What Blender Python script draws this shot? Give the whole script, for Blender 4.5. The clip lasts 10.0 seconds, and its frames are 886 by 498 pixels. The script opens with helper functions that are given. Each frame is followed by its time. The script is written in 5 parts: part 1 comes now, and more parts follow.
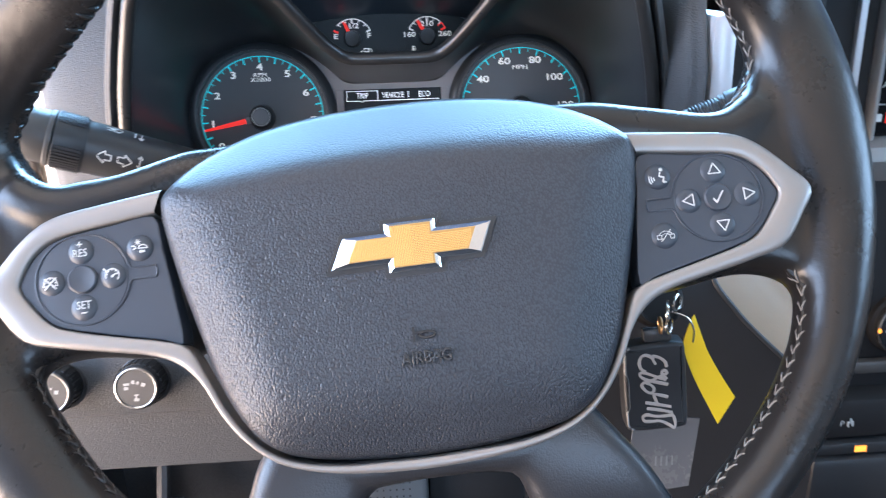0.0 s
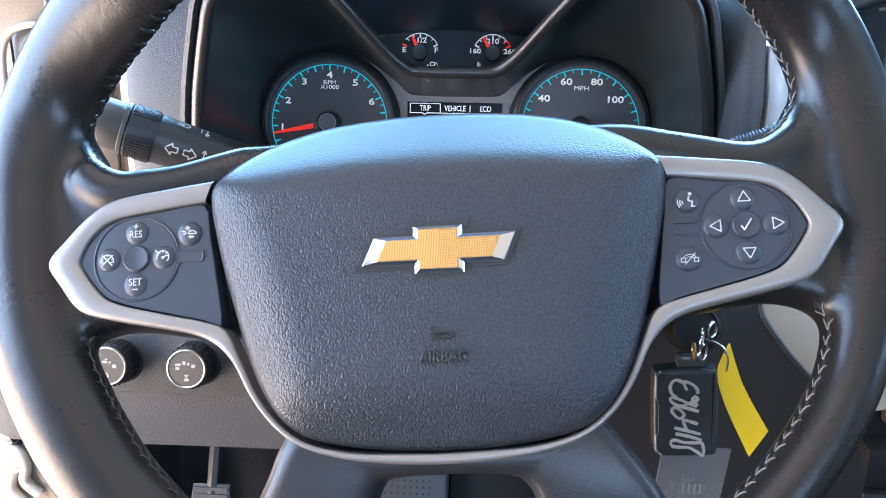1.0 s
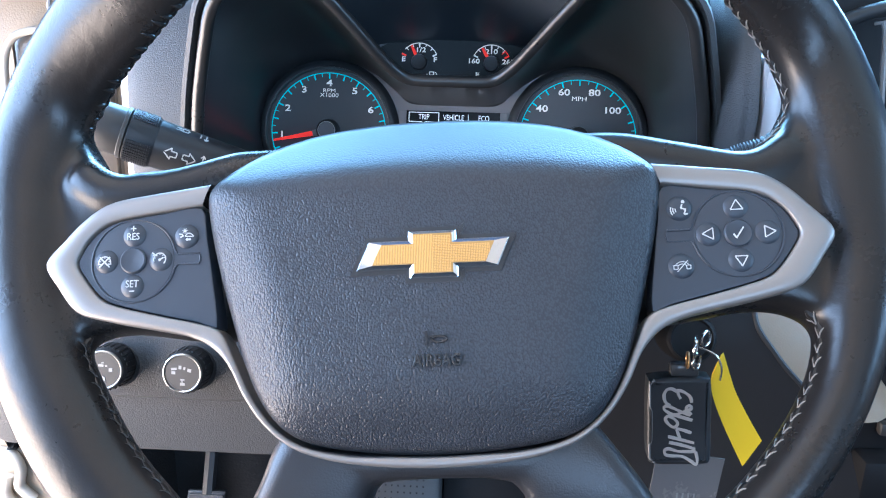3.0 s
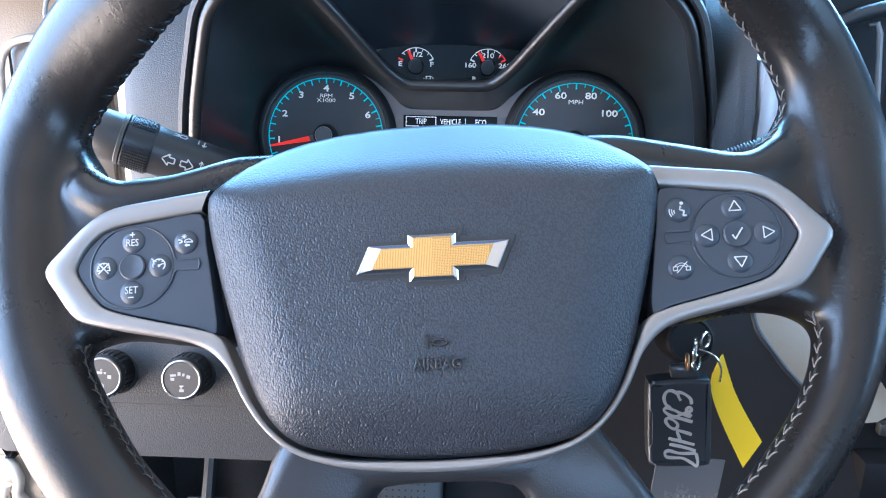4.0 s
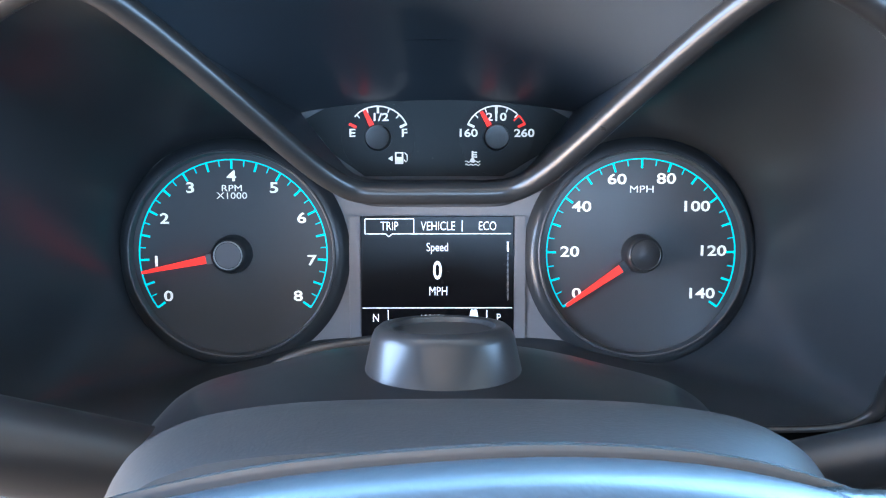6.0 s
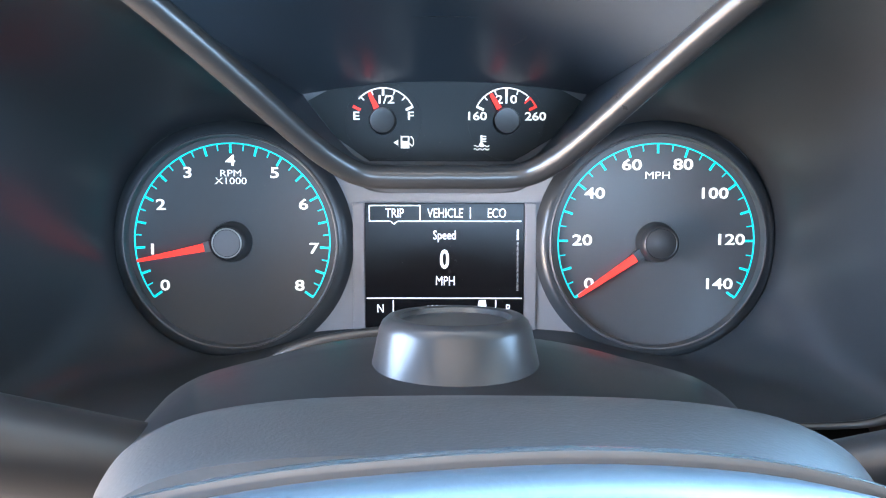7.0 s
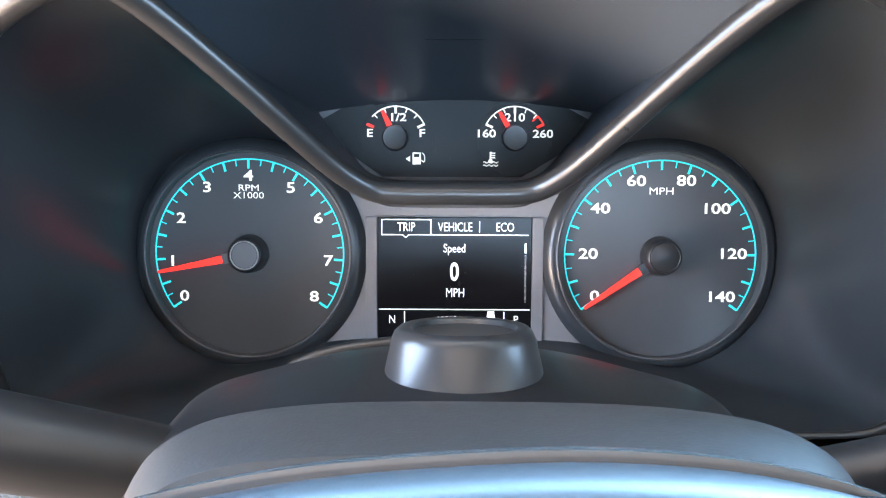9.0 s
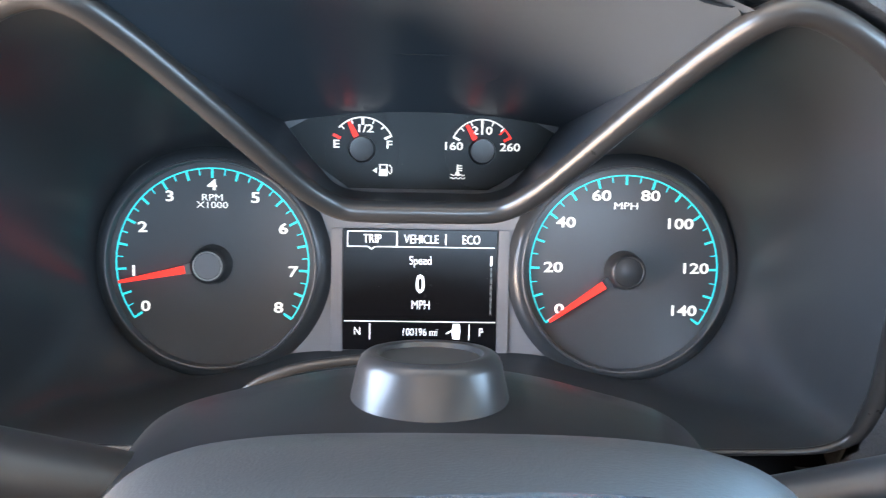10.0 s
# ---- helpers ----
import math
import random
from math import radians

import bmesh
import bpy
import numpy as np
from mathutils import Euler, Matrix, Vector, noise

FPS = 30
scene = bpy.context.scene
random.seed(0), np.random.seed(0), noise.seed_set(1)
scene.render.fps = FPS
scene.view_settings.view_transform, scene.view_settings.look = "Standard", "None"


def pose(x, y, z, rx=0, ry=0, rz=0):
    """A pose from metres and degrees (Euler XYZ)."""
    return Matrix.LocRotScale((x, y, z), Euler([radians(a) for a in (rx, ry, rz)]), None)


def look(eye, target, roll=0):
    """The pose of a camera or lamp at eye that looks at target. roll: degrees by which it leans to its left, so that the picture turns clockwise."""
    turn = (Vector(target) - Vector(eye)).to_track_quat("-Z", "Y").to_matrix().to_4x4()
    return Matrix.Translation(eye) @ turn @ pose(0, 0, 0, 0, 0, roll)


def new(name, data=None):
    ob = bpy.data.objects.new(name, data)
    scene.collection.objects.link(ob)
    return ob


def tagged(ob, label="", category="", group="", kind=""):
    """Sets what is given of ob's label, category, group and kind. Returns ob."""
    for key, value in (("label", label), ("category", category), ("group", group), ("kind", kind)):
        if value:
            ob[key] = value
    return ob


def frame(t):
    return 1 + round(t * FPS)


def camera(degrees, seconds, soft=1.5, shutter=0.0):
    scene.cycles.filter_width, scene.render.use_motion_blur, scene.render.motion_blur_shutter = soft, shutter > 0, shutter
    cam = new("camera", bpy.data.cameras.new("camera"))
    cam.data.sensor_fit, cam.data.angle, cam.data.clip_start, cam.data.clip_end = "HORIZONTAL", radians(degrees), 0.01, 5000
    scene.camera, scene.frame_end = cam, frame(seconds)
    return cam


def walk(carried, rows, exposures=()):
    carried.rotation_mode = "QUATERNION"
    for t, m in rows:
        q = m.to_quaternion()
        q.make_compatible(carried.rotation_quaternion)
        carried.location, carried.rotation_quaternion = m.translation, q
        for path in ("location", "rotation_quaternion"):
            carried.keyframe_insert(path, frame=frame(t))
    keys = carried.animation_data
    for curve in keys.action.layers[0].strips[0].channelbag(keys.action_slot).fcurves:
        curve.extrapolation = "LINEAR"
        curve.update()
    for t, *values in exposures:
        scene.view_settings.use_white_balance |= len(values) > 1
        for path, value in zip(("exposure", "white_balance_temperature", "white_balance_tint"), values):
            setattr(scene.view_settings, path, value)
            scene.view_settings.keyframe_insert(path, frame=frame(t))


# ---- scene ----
cam = camera(58.3, 10.0, soft=1.1, shutter=0.5)
PATH = [
    (0.0, (-0.00260, 0.00930, 1.25803), (0.11410, 1.89337, 0.59723), -1.573),
    (0.5, (0.00816, -0.00241, 1.25773), (-0.01780, 1.89565, 0.62788), 0.094),
    (1.0, (0.01594, -0.00455, 1.25794), (-0.05780, 1.89561, 0.63832), 0.872),
    (1.5, (0.01793, -0.00467, 1.25719), (-0.06393, 1.89805, 0.64647), 1.330),
    (2.0, (0.01768, -0.00623, 1.25702), (-0.05950, 1.89876, 0.65283), 1.501),
    (2.5, (0.01818, -0.00725, 1.25670), (-0.05607, 1.90048, 0.66084), 1.515),
    (4.0, (0.01698, -0.00805, 1.25572), (-0.04904, 1.90496, 0.67602), 1.033),
    (4.2, (0.01432, 0.01034, 1.26051), (-0.03676, 1.92623, 0.68890), 0.810),
    (4.5, (0.00954, 0.07659, 1.26988), (0.00111, 2.00128, 0.72628), 0.669),
    (5.0, (0.00395, 0.15479, 1.26936), (-0.01826, 2.08936, 0.76246), -0.308),
    (5.5, (0.00413, 0.20874, 1.27192), (-0.00569, 2.13315, 0.72732), -0.332),
    (7.0, (0.00045, 0.25209, 1.26463), (-0.00590, 2.15910, 0.66190), 0.004),
    (7.5, (-0.00169, 0.25016, 1.26659), (-0.01777, 2.15736, 0.66465), -0.361),
    (8.0, (-0.00329, 0.24300, 1.26654), (-0.04718, 2.15535, 0.68259), -0.643),
    (8.5, (-0.00165, 0.24287, 1.26608), (-0.04353, 2.15695, 0.68769), -0.383),
    (9.0, (0.00086, 0.24149, 1.26896), (-0.03276, 2.15617, 0.69200), 0.003),
    (9.5, (-0.00136, 0.24289, 1.27323), (-0.02748, 2.15628, 0.69165), 0.341),
    (10.0, (-0.00010, 0.24443, 1.27712), (0.05667, 2.15392, 0.68499), 1.368),
]
EXPOSURES = [(0.0, 0.15, 5900, 12), (1.0, -0.03, 5700, 10), (2.5, -0.02, 5350, 8), (3.8, 0.0, 5250, 8), (4.5, 0.08, 5200, 7), (5.0, 0.28, 5250, 6), (5.5, 0.50, 5350, 8), (7.0, 1.46, 5850, 9), (7.6, 1.31, 6000, 9), (8.5, 1.12, 6100, 10), (10.0, 1.28, 6400, 11)]
walk(cam, [(t, look(eye, target, roll)) for t, eye, target, roll in PATH], EXPOSURES)

# ---- light ----
WHEEL = pose(0.007, 0.300, 1.165, 61.5, 0, -2.4) @ pose(0, 0, 0, 0, 0, 5.4) @ pose(-0.0065, -0.0035, 0)
DIALS = pose(0, 0.5894, 1.166, 77.5, 0, 0)

world = bpy.data.worlds.new("sky")
scene.world = world
world.use_nodes = True
wn = world.node_tree.nodes
sky = wn.new("ShaderNodeTexSky")
sky.sky_type, sky.sun_disc = "NISHITA", False
sky.sun_elevation, sky.sun_rotation = radians(61), radians(239)
wn["Background"].inputs["Strength"].default_value = 0.12
world.node_tree.links.new(sky.outputs["Color"], wn["Background"].inputs["Color"])

sun = new("sun", bpy.data.lights.new("sun", "SUN"))
sun.data.energy, sun.data.angle, sun.data.color = 2.4, radians(0.5), (1.0, 0.93, 0.83)
sun.matrix_world = look((-1.0, -0.6, 2.15), (0, 0, 0))


def window_light(name, eye, target, sx, sy, watts, colour):
    """Skylight that comes in through one opening of the cab."""
    ob = new(name, bpy.data.lights.new(name, "AREA"))
    ob.data.shape, ob.data.size, ob.data.size_y = "RECTANGLE", sx, sy
    ob.data.energy, ob.data.color = watts, colour
    ob.matrix_world = look(eye, target)
    return ob


window_light("windscreen_light", (0.10, 0.95, 1.60), (0.02, 0.1, 1.15), 1.35, 0.50, 68, (0.36, 0.68, 1.0))
window_light("driver_door_light", (-0.95, 0.20, 1.42), (0.1, 0.32, 1.15), 1.15, 0.50, 31, (0.60, 0.76, 1.0))
window_light("driver_door_ground_light", (-0.92, 0.18, 0.84), (0.0, 0.35, 1.06), 1.15, 0.60, 54, (1.0, 0.74, 0.55))
window_light("passenger_window_light", (1.28, 0.15, 1.45), (0.0, 0.35, 1.18), 0.90, 0.40, 11, (0.50, 0.74, 1.0))
window_light("rear_window_light", (0.40, -1.45, 1.46), (0.1, 0.3, 1.2), 1.2, 0.34, 15, (0.56, 0.76, 1.0))

# ---- materials ----


def material(name, colour, rough=0.5, metal=0.0, grain=0.0, size=0.001, wear=0.0, emit=0.0, cells=False, coat=0.0, spec=0.5, stretch=(1, 1, 1), crease=0.0, wrinkle=0.0, fade=()):
    """A surface with fine relief of the given size in metres, and broad variation of colour and gloss."""
    m = bpy.data.materials.new(name)
    m.use_nodes = True
    nodes, links = m.node_tree.nodes, m.node_tree.links
    b = nodes["Principled BSDF"]
    b.inputs["Base Color"].default_value = (*colour, 1)
    b.inputs["Roughness"].default_value = rough
    b.inputs["Metallic"].default_value = metal
    b.inputs["Specular IOR Level"].default_value = spec
    b.inputs["Coat Weight"].default_value = coat
    b.inputs["Coat Roughness"].default_value = 0.08
    if emit:
        b.inputs["Emission Color"].default_value = (*colour, 1)
        b.inputs["Emission Strength"].default_value = emit
        return m
    coord = nodes.new("ShaderNodeTexCoord")
    if wear:
        broad = nodes.new("ShaderNodeTexNoise")
        broad.inputs["Scale"].default_value, broad.inputs["Detail"].default_value = 28, 6
        links.new(coord.outputs["Object"], broad.inputs["Vector"])
        fine = nodes.new("ShaderNodeTexNoise")
        fine.inputs["Scale"].default_value, fine.inputs["Detail"].default_value = 420, 3
        links.new(coord.outputs["Object"], fine.inputs["Vector"])
        both = nodes.new("ShaderNodeMath")
        both.operation = "MULTIPLY_ADD"
        both.inputs[1].default_value = 0.4
        links.new(fine.outputs["Fac"], both.inputs[0])
        links.new(broad.outputs["Fac"], both.inputs[2])
        mix = nodes.new("ShaderNodeMapRange")
        mix.inputs["From Min"].default_value, mix.inputs["From Max"].default_value = 0.45, 0.95
        mix.inputs["To Min"].default_value, mix.inputs["To Max"].default_value = max(0.02, rough - wear), min(1, rough + wear)
        links.new(both.outputs[0], mix.inputs["Value"])
        links.new(mix.outputs["Result"], b.inputs["Roughness"])
        ramp = nodes.new("ShaderNodeMixRGB")
        ramp.inputs["Color1"].default_value = (*[c * (1 - wear * 0.8) for c in colour], 1)
        ramp.inputs["Color2"].default_value = (*[min(1, c * (1 + wear * 0.8)) for c in colour], 1)
        links.new(both.outputs[0], ramp.inputs["Fac"])
        links.new(ramp.outputs["Color"], b.inputs["Base Color"])
    if grain:
        place = nodes.new("ShaderNodeMapping")
        place.inputs["Scale"].default_value = stretch
        links.new(coord.outputs["Object"], place.inputs["Vector"])
        if cells:
            shift = nodes.new("ShaderNodeTexNoise")
            shift.inputs["Scale"].default_value = 0.45 / size
            links.new(place.outputs["Vector"], shift.inputs["Vector"])
            bend = nodes.new("ShaderNodeVectorMath")
            bend.operation = "MULTIPLY_ADD"
            bend.inputs[1].default_value = (size * 0.55,) * 3
            links.new(shift.outputs["Color"], bend.inputs[0])
            links.new(place.outputs["Vector"], bend.inputs[2])
            # rounded pebbles between the creases
            round_top = nodes.new("ShaderNodeTexVoronoi")
            round_top.feature = "SMOOTH_F1"
            round_top.inputs["Scale"].default_value, round_top.inputs["Smoothness"].default_value = 1 / size, 0.22
            links.new(bend.outputs[0], round_top.inputs["Vector"])
            square = nodes.new("ShaderNodeMath")
            square.operation = "POWER"
            square.inputs[1].default_value = 1.7
            links.new(round_top.outputs["Distance"], square.inputs[0])
            height = nodes.new("ShaderNodeMath")
            height.operation = "SUBTRACT"
            height.inputs[0].default_value = 1.0
            links.new(square.outputs[0], height.inputs[1])
            out = height.outputs[0]
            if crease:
                # creases darkened in the base colour, standing in for shade between pebbles
                groove_shade = nodes.new("ShaderNodeMapRange")
                groove_shade.inputs["From Min"].default_value, groove_shade.inputs["From Max"].default_value = 0.55, 0.85
                groove_shade.inputs["To Min"].default_value, groove_shade.inputs["To Max"].default_value = crease, 0.0
                links.new(out, groove_shade.inputs["Value"])
                # worn colour with that crease shade mixed over it
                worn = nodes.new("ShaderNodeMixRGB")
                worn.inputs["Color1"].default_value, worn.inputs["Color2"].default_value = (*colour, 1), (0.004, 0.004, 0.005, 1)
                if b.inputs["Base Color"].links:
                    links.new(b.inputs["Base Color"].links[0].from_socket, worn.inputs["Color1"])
                links.new(groove_shade.outputs["Result"], worn.inputs["Fac"])
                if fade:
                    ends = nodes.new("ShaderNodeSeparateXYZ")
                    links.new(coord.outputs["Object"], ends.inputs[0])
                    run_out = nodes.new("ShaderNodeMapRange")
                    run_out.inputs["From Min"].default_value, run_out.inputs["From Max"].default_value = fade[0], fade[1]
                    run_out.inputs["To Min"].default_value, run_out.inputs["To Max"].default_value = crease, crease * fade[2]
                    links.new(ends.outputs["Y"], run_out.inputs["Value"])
                    links.new(run_out.outputs["Result"], groove_shade.inputs["To Min"])
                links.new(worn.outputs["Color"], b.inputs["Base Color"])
        else:
            tex = nodes.new("ShaderNodeTexNoise")
            tex.inputs["Scale"].default_value, tex.inputs["Detail"].default_value = 1 / size, 3
            links.new(place.outputs["Vector"], tex.inputs["Vector"])
            out = tex.outputs["Fac"]
        bump = nodes.new("ShaderNodeBump")
        bump.inputs["Strength"].default_value = min(1, grain)
        bump.inputs["Distance"].default_value = size * 0.45 if cells else size * 0.35
        links.new(out, bump.inputs["Height"])
        links.new(bump.outputs["Normal"], b.inputs["Normal"])
        if fade:
            # the moulded grain runs out along one edge
            axis = nodes.new("ShaderNodeSeparateXYZ")
            links.new(coord.outputs["Object"], axis.inputs[0])
            soft = nodes.new("ShaderNodeMapRange")
            soft.inputs["From Min"].default_value, soft.inputs["From Max"].default_value = fade[0], fade[1]
            soft.inputs["To Min"].default_value, soft.inputs["To Max"].default_value = min(1, grain), grain * fade[2]
            links.new(axis.outputs["Y"], soft.inputs["Value"])
            links.new(soft.outputs["Result"], bump.inputs["Strength"])
        if wrinkle:
            fold = nodes.new("ShaderNodeTexNoise")
            fold.inputs["Scale"].default_value, fold.inputs["Detail"].default_value, fold.inputs["Distortion"].default_value = 85, 5, 1.6
            links.new(place.outputs["Vector"], fold.inputs["Vector"])
            creased = nodes.new("ShaderNodeBump")
            creased.inputs["Strength"].default_value, creased.inputs["Distance"].default_value = wrinkle, 0.004
            links.new(fold.outputs["Fac"], creased.inputs["Height"])
            links.new(creased.outputs["Normal"], bump.inputs["Normal"])
    return m


LEATHER = material("black_leather", (0.014, 0.0125, 0.0117), 0.285, grain=0.18, size=0.0010, wear=0.03, spec=0.42, wrinkle=0.055)
# crease: how much shade is painted between the grain's pebbles
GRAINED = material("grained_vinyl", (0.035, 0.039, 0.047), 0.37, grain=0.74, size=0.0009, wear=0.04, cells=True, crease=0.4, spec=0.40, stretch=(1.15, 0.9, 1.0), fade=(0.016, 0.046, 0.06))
# the cover's vinyl without grain, darkened so raised marks read as shaded
LETTER = material("smooth_shaded_vinyl", (0.024, 0.025, 0.027), 0.22, wear=0.04)
# paler than the stalk's satin, so that its end cap looks lit
ENDCAP = material("matte_brown_grey_cap", (0.050, 0.048, 0.046), 0.42, grain=0.1, size=0.0005, wear=0.05)
LINING = material("brown_grey_lining", (0.115, 0.098, 0.082), 0.32, grain=0.1, size=0.002, wear=0.08)
# gold darkened as the shade in the grooves between ribs
GOLDSHADE = material("shaded_gold_groove", (0.46, 0.27, 0.09), 0.4, metal=0.5, wear=0.05)
DASH = material("dash_vinyl", (0.052, 0.054, 0.057), 0.56, grain=0.55, size=0.00095, wear=0.06, cells=True, spec=0.34)
SATIN = material("satin_black_plastic", (0.020, 0.021, 0.023), 0.42, grain=0.1, size=0.0005, wear=0.08)
GLOSS = material("smooth_black_plastic", (0.050, 0.051, 0.053), 0.24, wear=0.03)
TRIM = material("polished_dark_trim", (0.024, 0.0235, 0.023), 0.29, wear=0.02, spec=0.5)
HOODP = material("smooth_hood_plastic", (0.074, 0.088, 0.104), 0.33, wear=0.02)
SHROUD = material("glossy_black_plastic", (0.033, 0.037, 0.041), 0.29, wear=0.01, spec=0.5)
DARKFACE = material("dark_gauge_face", (0.013, 0.018, 0.020), 0.45, grain=0.1, size=0.0004, wear=0.06, spec=0.35)
SILVER = material("satin_silver_paint", (0.26, 0.238, 0.222), 0.40, metal=0.5, wear=0.04)
SPOKE = material("grained_spoke_plastic", (0.022, 0.022, 0.024), 0.34, grain=0.16, size=0.0008, wear=0.06, cells=True)
PALE = material("pale_silver_paint", (0.45, 0.45, 0.47), 0.35, metal=0.2, wear=0.04)
PANEL = material("charcoal_switch_plastic", (0.028, 0.034, 0.045), 0.45, grain=0.08, size=0.0004, wear=0.05)
COLLAR = material("matte_grey_plastic", (0.048, 0.049, 0.050), 0.44, grain=0.3, size=0.0008, wear=0.04, spec=0.45)
CAP = material("satin_grey_cap", (0.026, 0.026, 0.027), 0.28, spec=0.42)
DOMEP = material("smooth_column_plastic", (0.015, 0.015, 0.016), 0.30, wear=0.02)
CONSOLE = material("dark_console_plastic", (0.014, 0.014, 0.015), 0.60, grain=0.2, size=0.0008, wear=0.05, spec=0.22)
LOCKBLACK = material("lock_black_plastic", (0.008, 0.008, 0.009), 0.6, wear=0.03, spec=0.15)
RUBBER = material("soft_switch_rubber", (0.031, 0.037, 0.048), 0.44, grain=0.05, size=0.0004, wear=0.05)
CHROME = material("chrome", (0.80, 0.80, 0.80), 0.10, metal=1.0, wear=0.05)
SATINCHROME = material("satin_chrome", (0.42, 0.40, 0.38), 0.30, metal=1.0, wear=0.06)
KNOBFACE = material("brown_grey_knob_face", (0.075, 0.066, 0.058), 0.38, wear=0.05)
GOLD = material("gold_insert", (0.80, 0.48, 0.16), 0.34, metal=0.55, wear=0.08)
ICON = material("white_print", (0.50, 0.50, 0.48), 0.5)
FACE = material("gauge_face", (0.072, 0.073, 0.077), 0.38, grain=0.12, size=0.0004, wear=0.08)
PLATE = material("gauge_plate", (0.19, 0.19, 0.20), 0.50, grain=0.15, size=0.0005, wear=0.08)
HUBCAP = material("needle_cap_plastic", (0.036, 0.037, 0.039), 0.34, wear=0.06)
GLASS = material("display_glass", (0.006, 0.006, 0.007), 0.24, wear=0.04, spec=0.22)
THREAD = material("grey_thread", (0.19, 0.17, 0.15), 0.75, grain=0.5, size=0.0003)
# same grey thread, darkened for the stitches that lie in shade
SHADETHREAD = material("shaded_grey_thread", (0.045, 0.042, 0.040), 0.6, grain=0.5, size=0.0003)
DIRT = material("dust", (0.16, 0.145, 0.13), 0.8)
WHITE = material("lit_white", (0.86, 0.85, 0.80), emit=0.46)
SCREENWHITE = material("screen_white", (0.85, 0.88, 0.92), emit=0.6)
CYAN = material("lit_cyan", (0.03, 0.55, 0.60), emit=0.62)
RED = material("lit_red", (0.90, 0.030, 0.018), emit=0.75)
AMBER = material("lit_amber", (1.0, 0.35, 0.04), emit=1.5)
YELLOW = material("yellow_tag_plastic", (0.86, 0.56, 0.015), 0.42, grain=0.05, size=0.001, wear=0.04)
STEEL = material("key_steel", (0.55, 0.53, 0.50), 0.22, metal=1.0, wear=0.08)
BRASS = material("worn_brass", (0.55, 0.34, 0.16), 0.3, metal=1.0, wear=0.08)
MARKER = material("silver_marker", (0.37, 0.345, 0.32), 0.5, wear=0.08)
TAN = material("beige_trim", (0.27, 0.22, 0.165), 0.55, grain=0.3, size=0.0015, wear=0.08, cells=True)
GREY = material("grey_trim", (0.20, 0.20, 0.20), 0.45, grain=0.3, size=0.0012, wear=0.06)
BODY = material("white_bodywork", (0.62, 0.60, 0.56), 0.25, coat=0.5, wear=0.04)
BEIGE = material("soft_beige_trim", (0.29, 0.20, 0.125), 0.5, grain=0.2, size=0.0012, wear=0.08)
CREAM = material("cream_painted_edge", (0.42, 0.39, 0.34), 0.35, wear=0.08)
CARPET = material("dark_carpet", (0.020, 0.020, 0.021), 0.95, grain=1.0, size=0.003, wear=0.1)
CLOTH = material("headliner_cloth", (0.66, 0.57, 0.46), 0.95, grain=0.6, size=0.0012, wear=0.06)
GROUND = material("gravel", (0.42, 0.38, 0.33), 0.95, grain=1.0, size=0.02, wear=0.2)
FILM = material("clear_tag_plastic", (0.11, 0.11, 0.115), 0.25, wear=0.06)

# ---- mesh helpers ----
MM = 0.001


def thing(name, m, label, category, kind="", group=""):
    ob = new(name)
    ob.empty_display_size = 0.02
    ob.matrix_basis = m
    return tagged(ob, label, category, group, kind)


def part(name, bm, mat, parent=None, label="", smooth=True, m=None):
    """One mesh object from a bmesh, under a thing or a part."""
    me = bpy.data.meshes.new(name)
    bmesh.ops.recalc_face_normals(bm, faces=bm.faces[:])
    bm.to_mesh(me)
    bm.free()
    me.materials.append(mat)
    me.polygons.foreach_set("use_smooth", [smooth] * len(me.polygons))
    if smooth:
        me.set_sharp_from_angle(angle=radians(38))
    ob = new(name, me)
    if parent:
        ob.parent = parent
    if m is not None:
        ob.matrix_basis = m
    return tagged(ob, label)


def spline(pts, per=6, closed=False):
    """Points of a smooth curve through the control points."""
    pts = [Vector(p) for p in pts]
    n, out = len(pts), []
    for i in range(n if closed else n - 1):
        if closed:
            a, b, c, d = (pts[(i + k) % n] for k in (-1, 0, 1, 2))
        else:
            a, b, c, d = pts[max(i - 1, 0)], pts[i], pts[i + 1], pts[min(i + 2, n - 1)]
        for k in range(per):
            t = k / per
            out.append(0.5 * (2 * b + (c - a) * t + (2 * a - 5 * b + 4 * c - d) * t * t + (3 * b - a - 3 * c + d) * t ** 3))
    if not closed:
        out.append(pts[-1])
    return out


def mirrored(half):
    """A closed outline from its right half, given from the top of the axis to the bottom."""
    return list(half) + [(-x, y) for x, y in reversed(half) if abs(x) > 1e-6]


def loft(bm, rings, closed=True, cap0=False, cap1=False):
    """Skins rings of equal length."""
    rows = [[bm.verts.new(p) for p in r] for r in rings]
    n = len(rows[0])
    for a, b in zip(rows, rows[1:]):
        for i in range(n if closed else n - 1):
            j = (i + 1) % n
            bm.faces.new((a[i], a[j], b[j], b[i]))
    if cap0:
        bm.faces.new(rows[0])
    if cap1:
        bm.faces.new(rows[-1])
    return rows


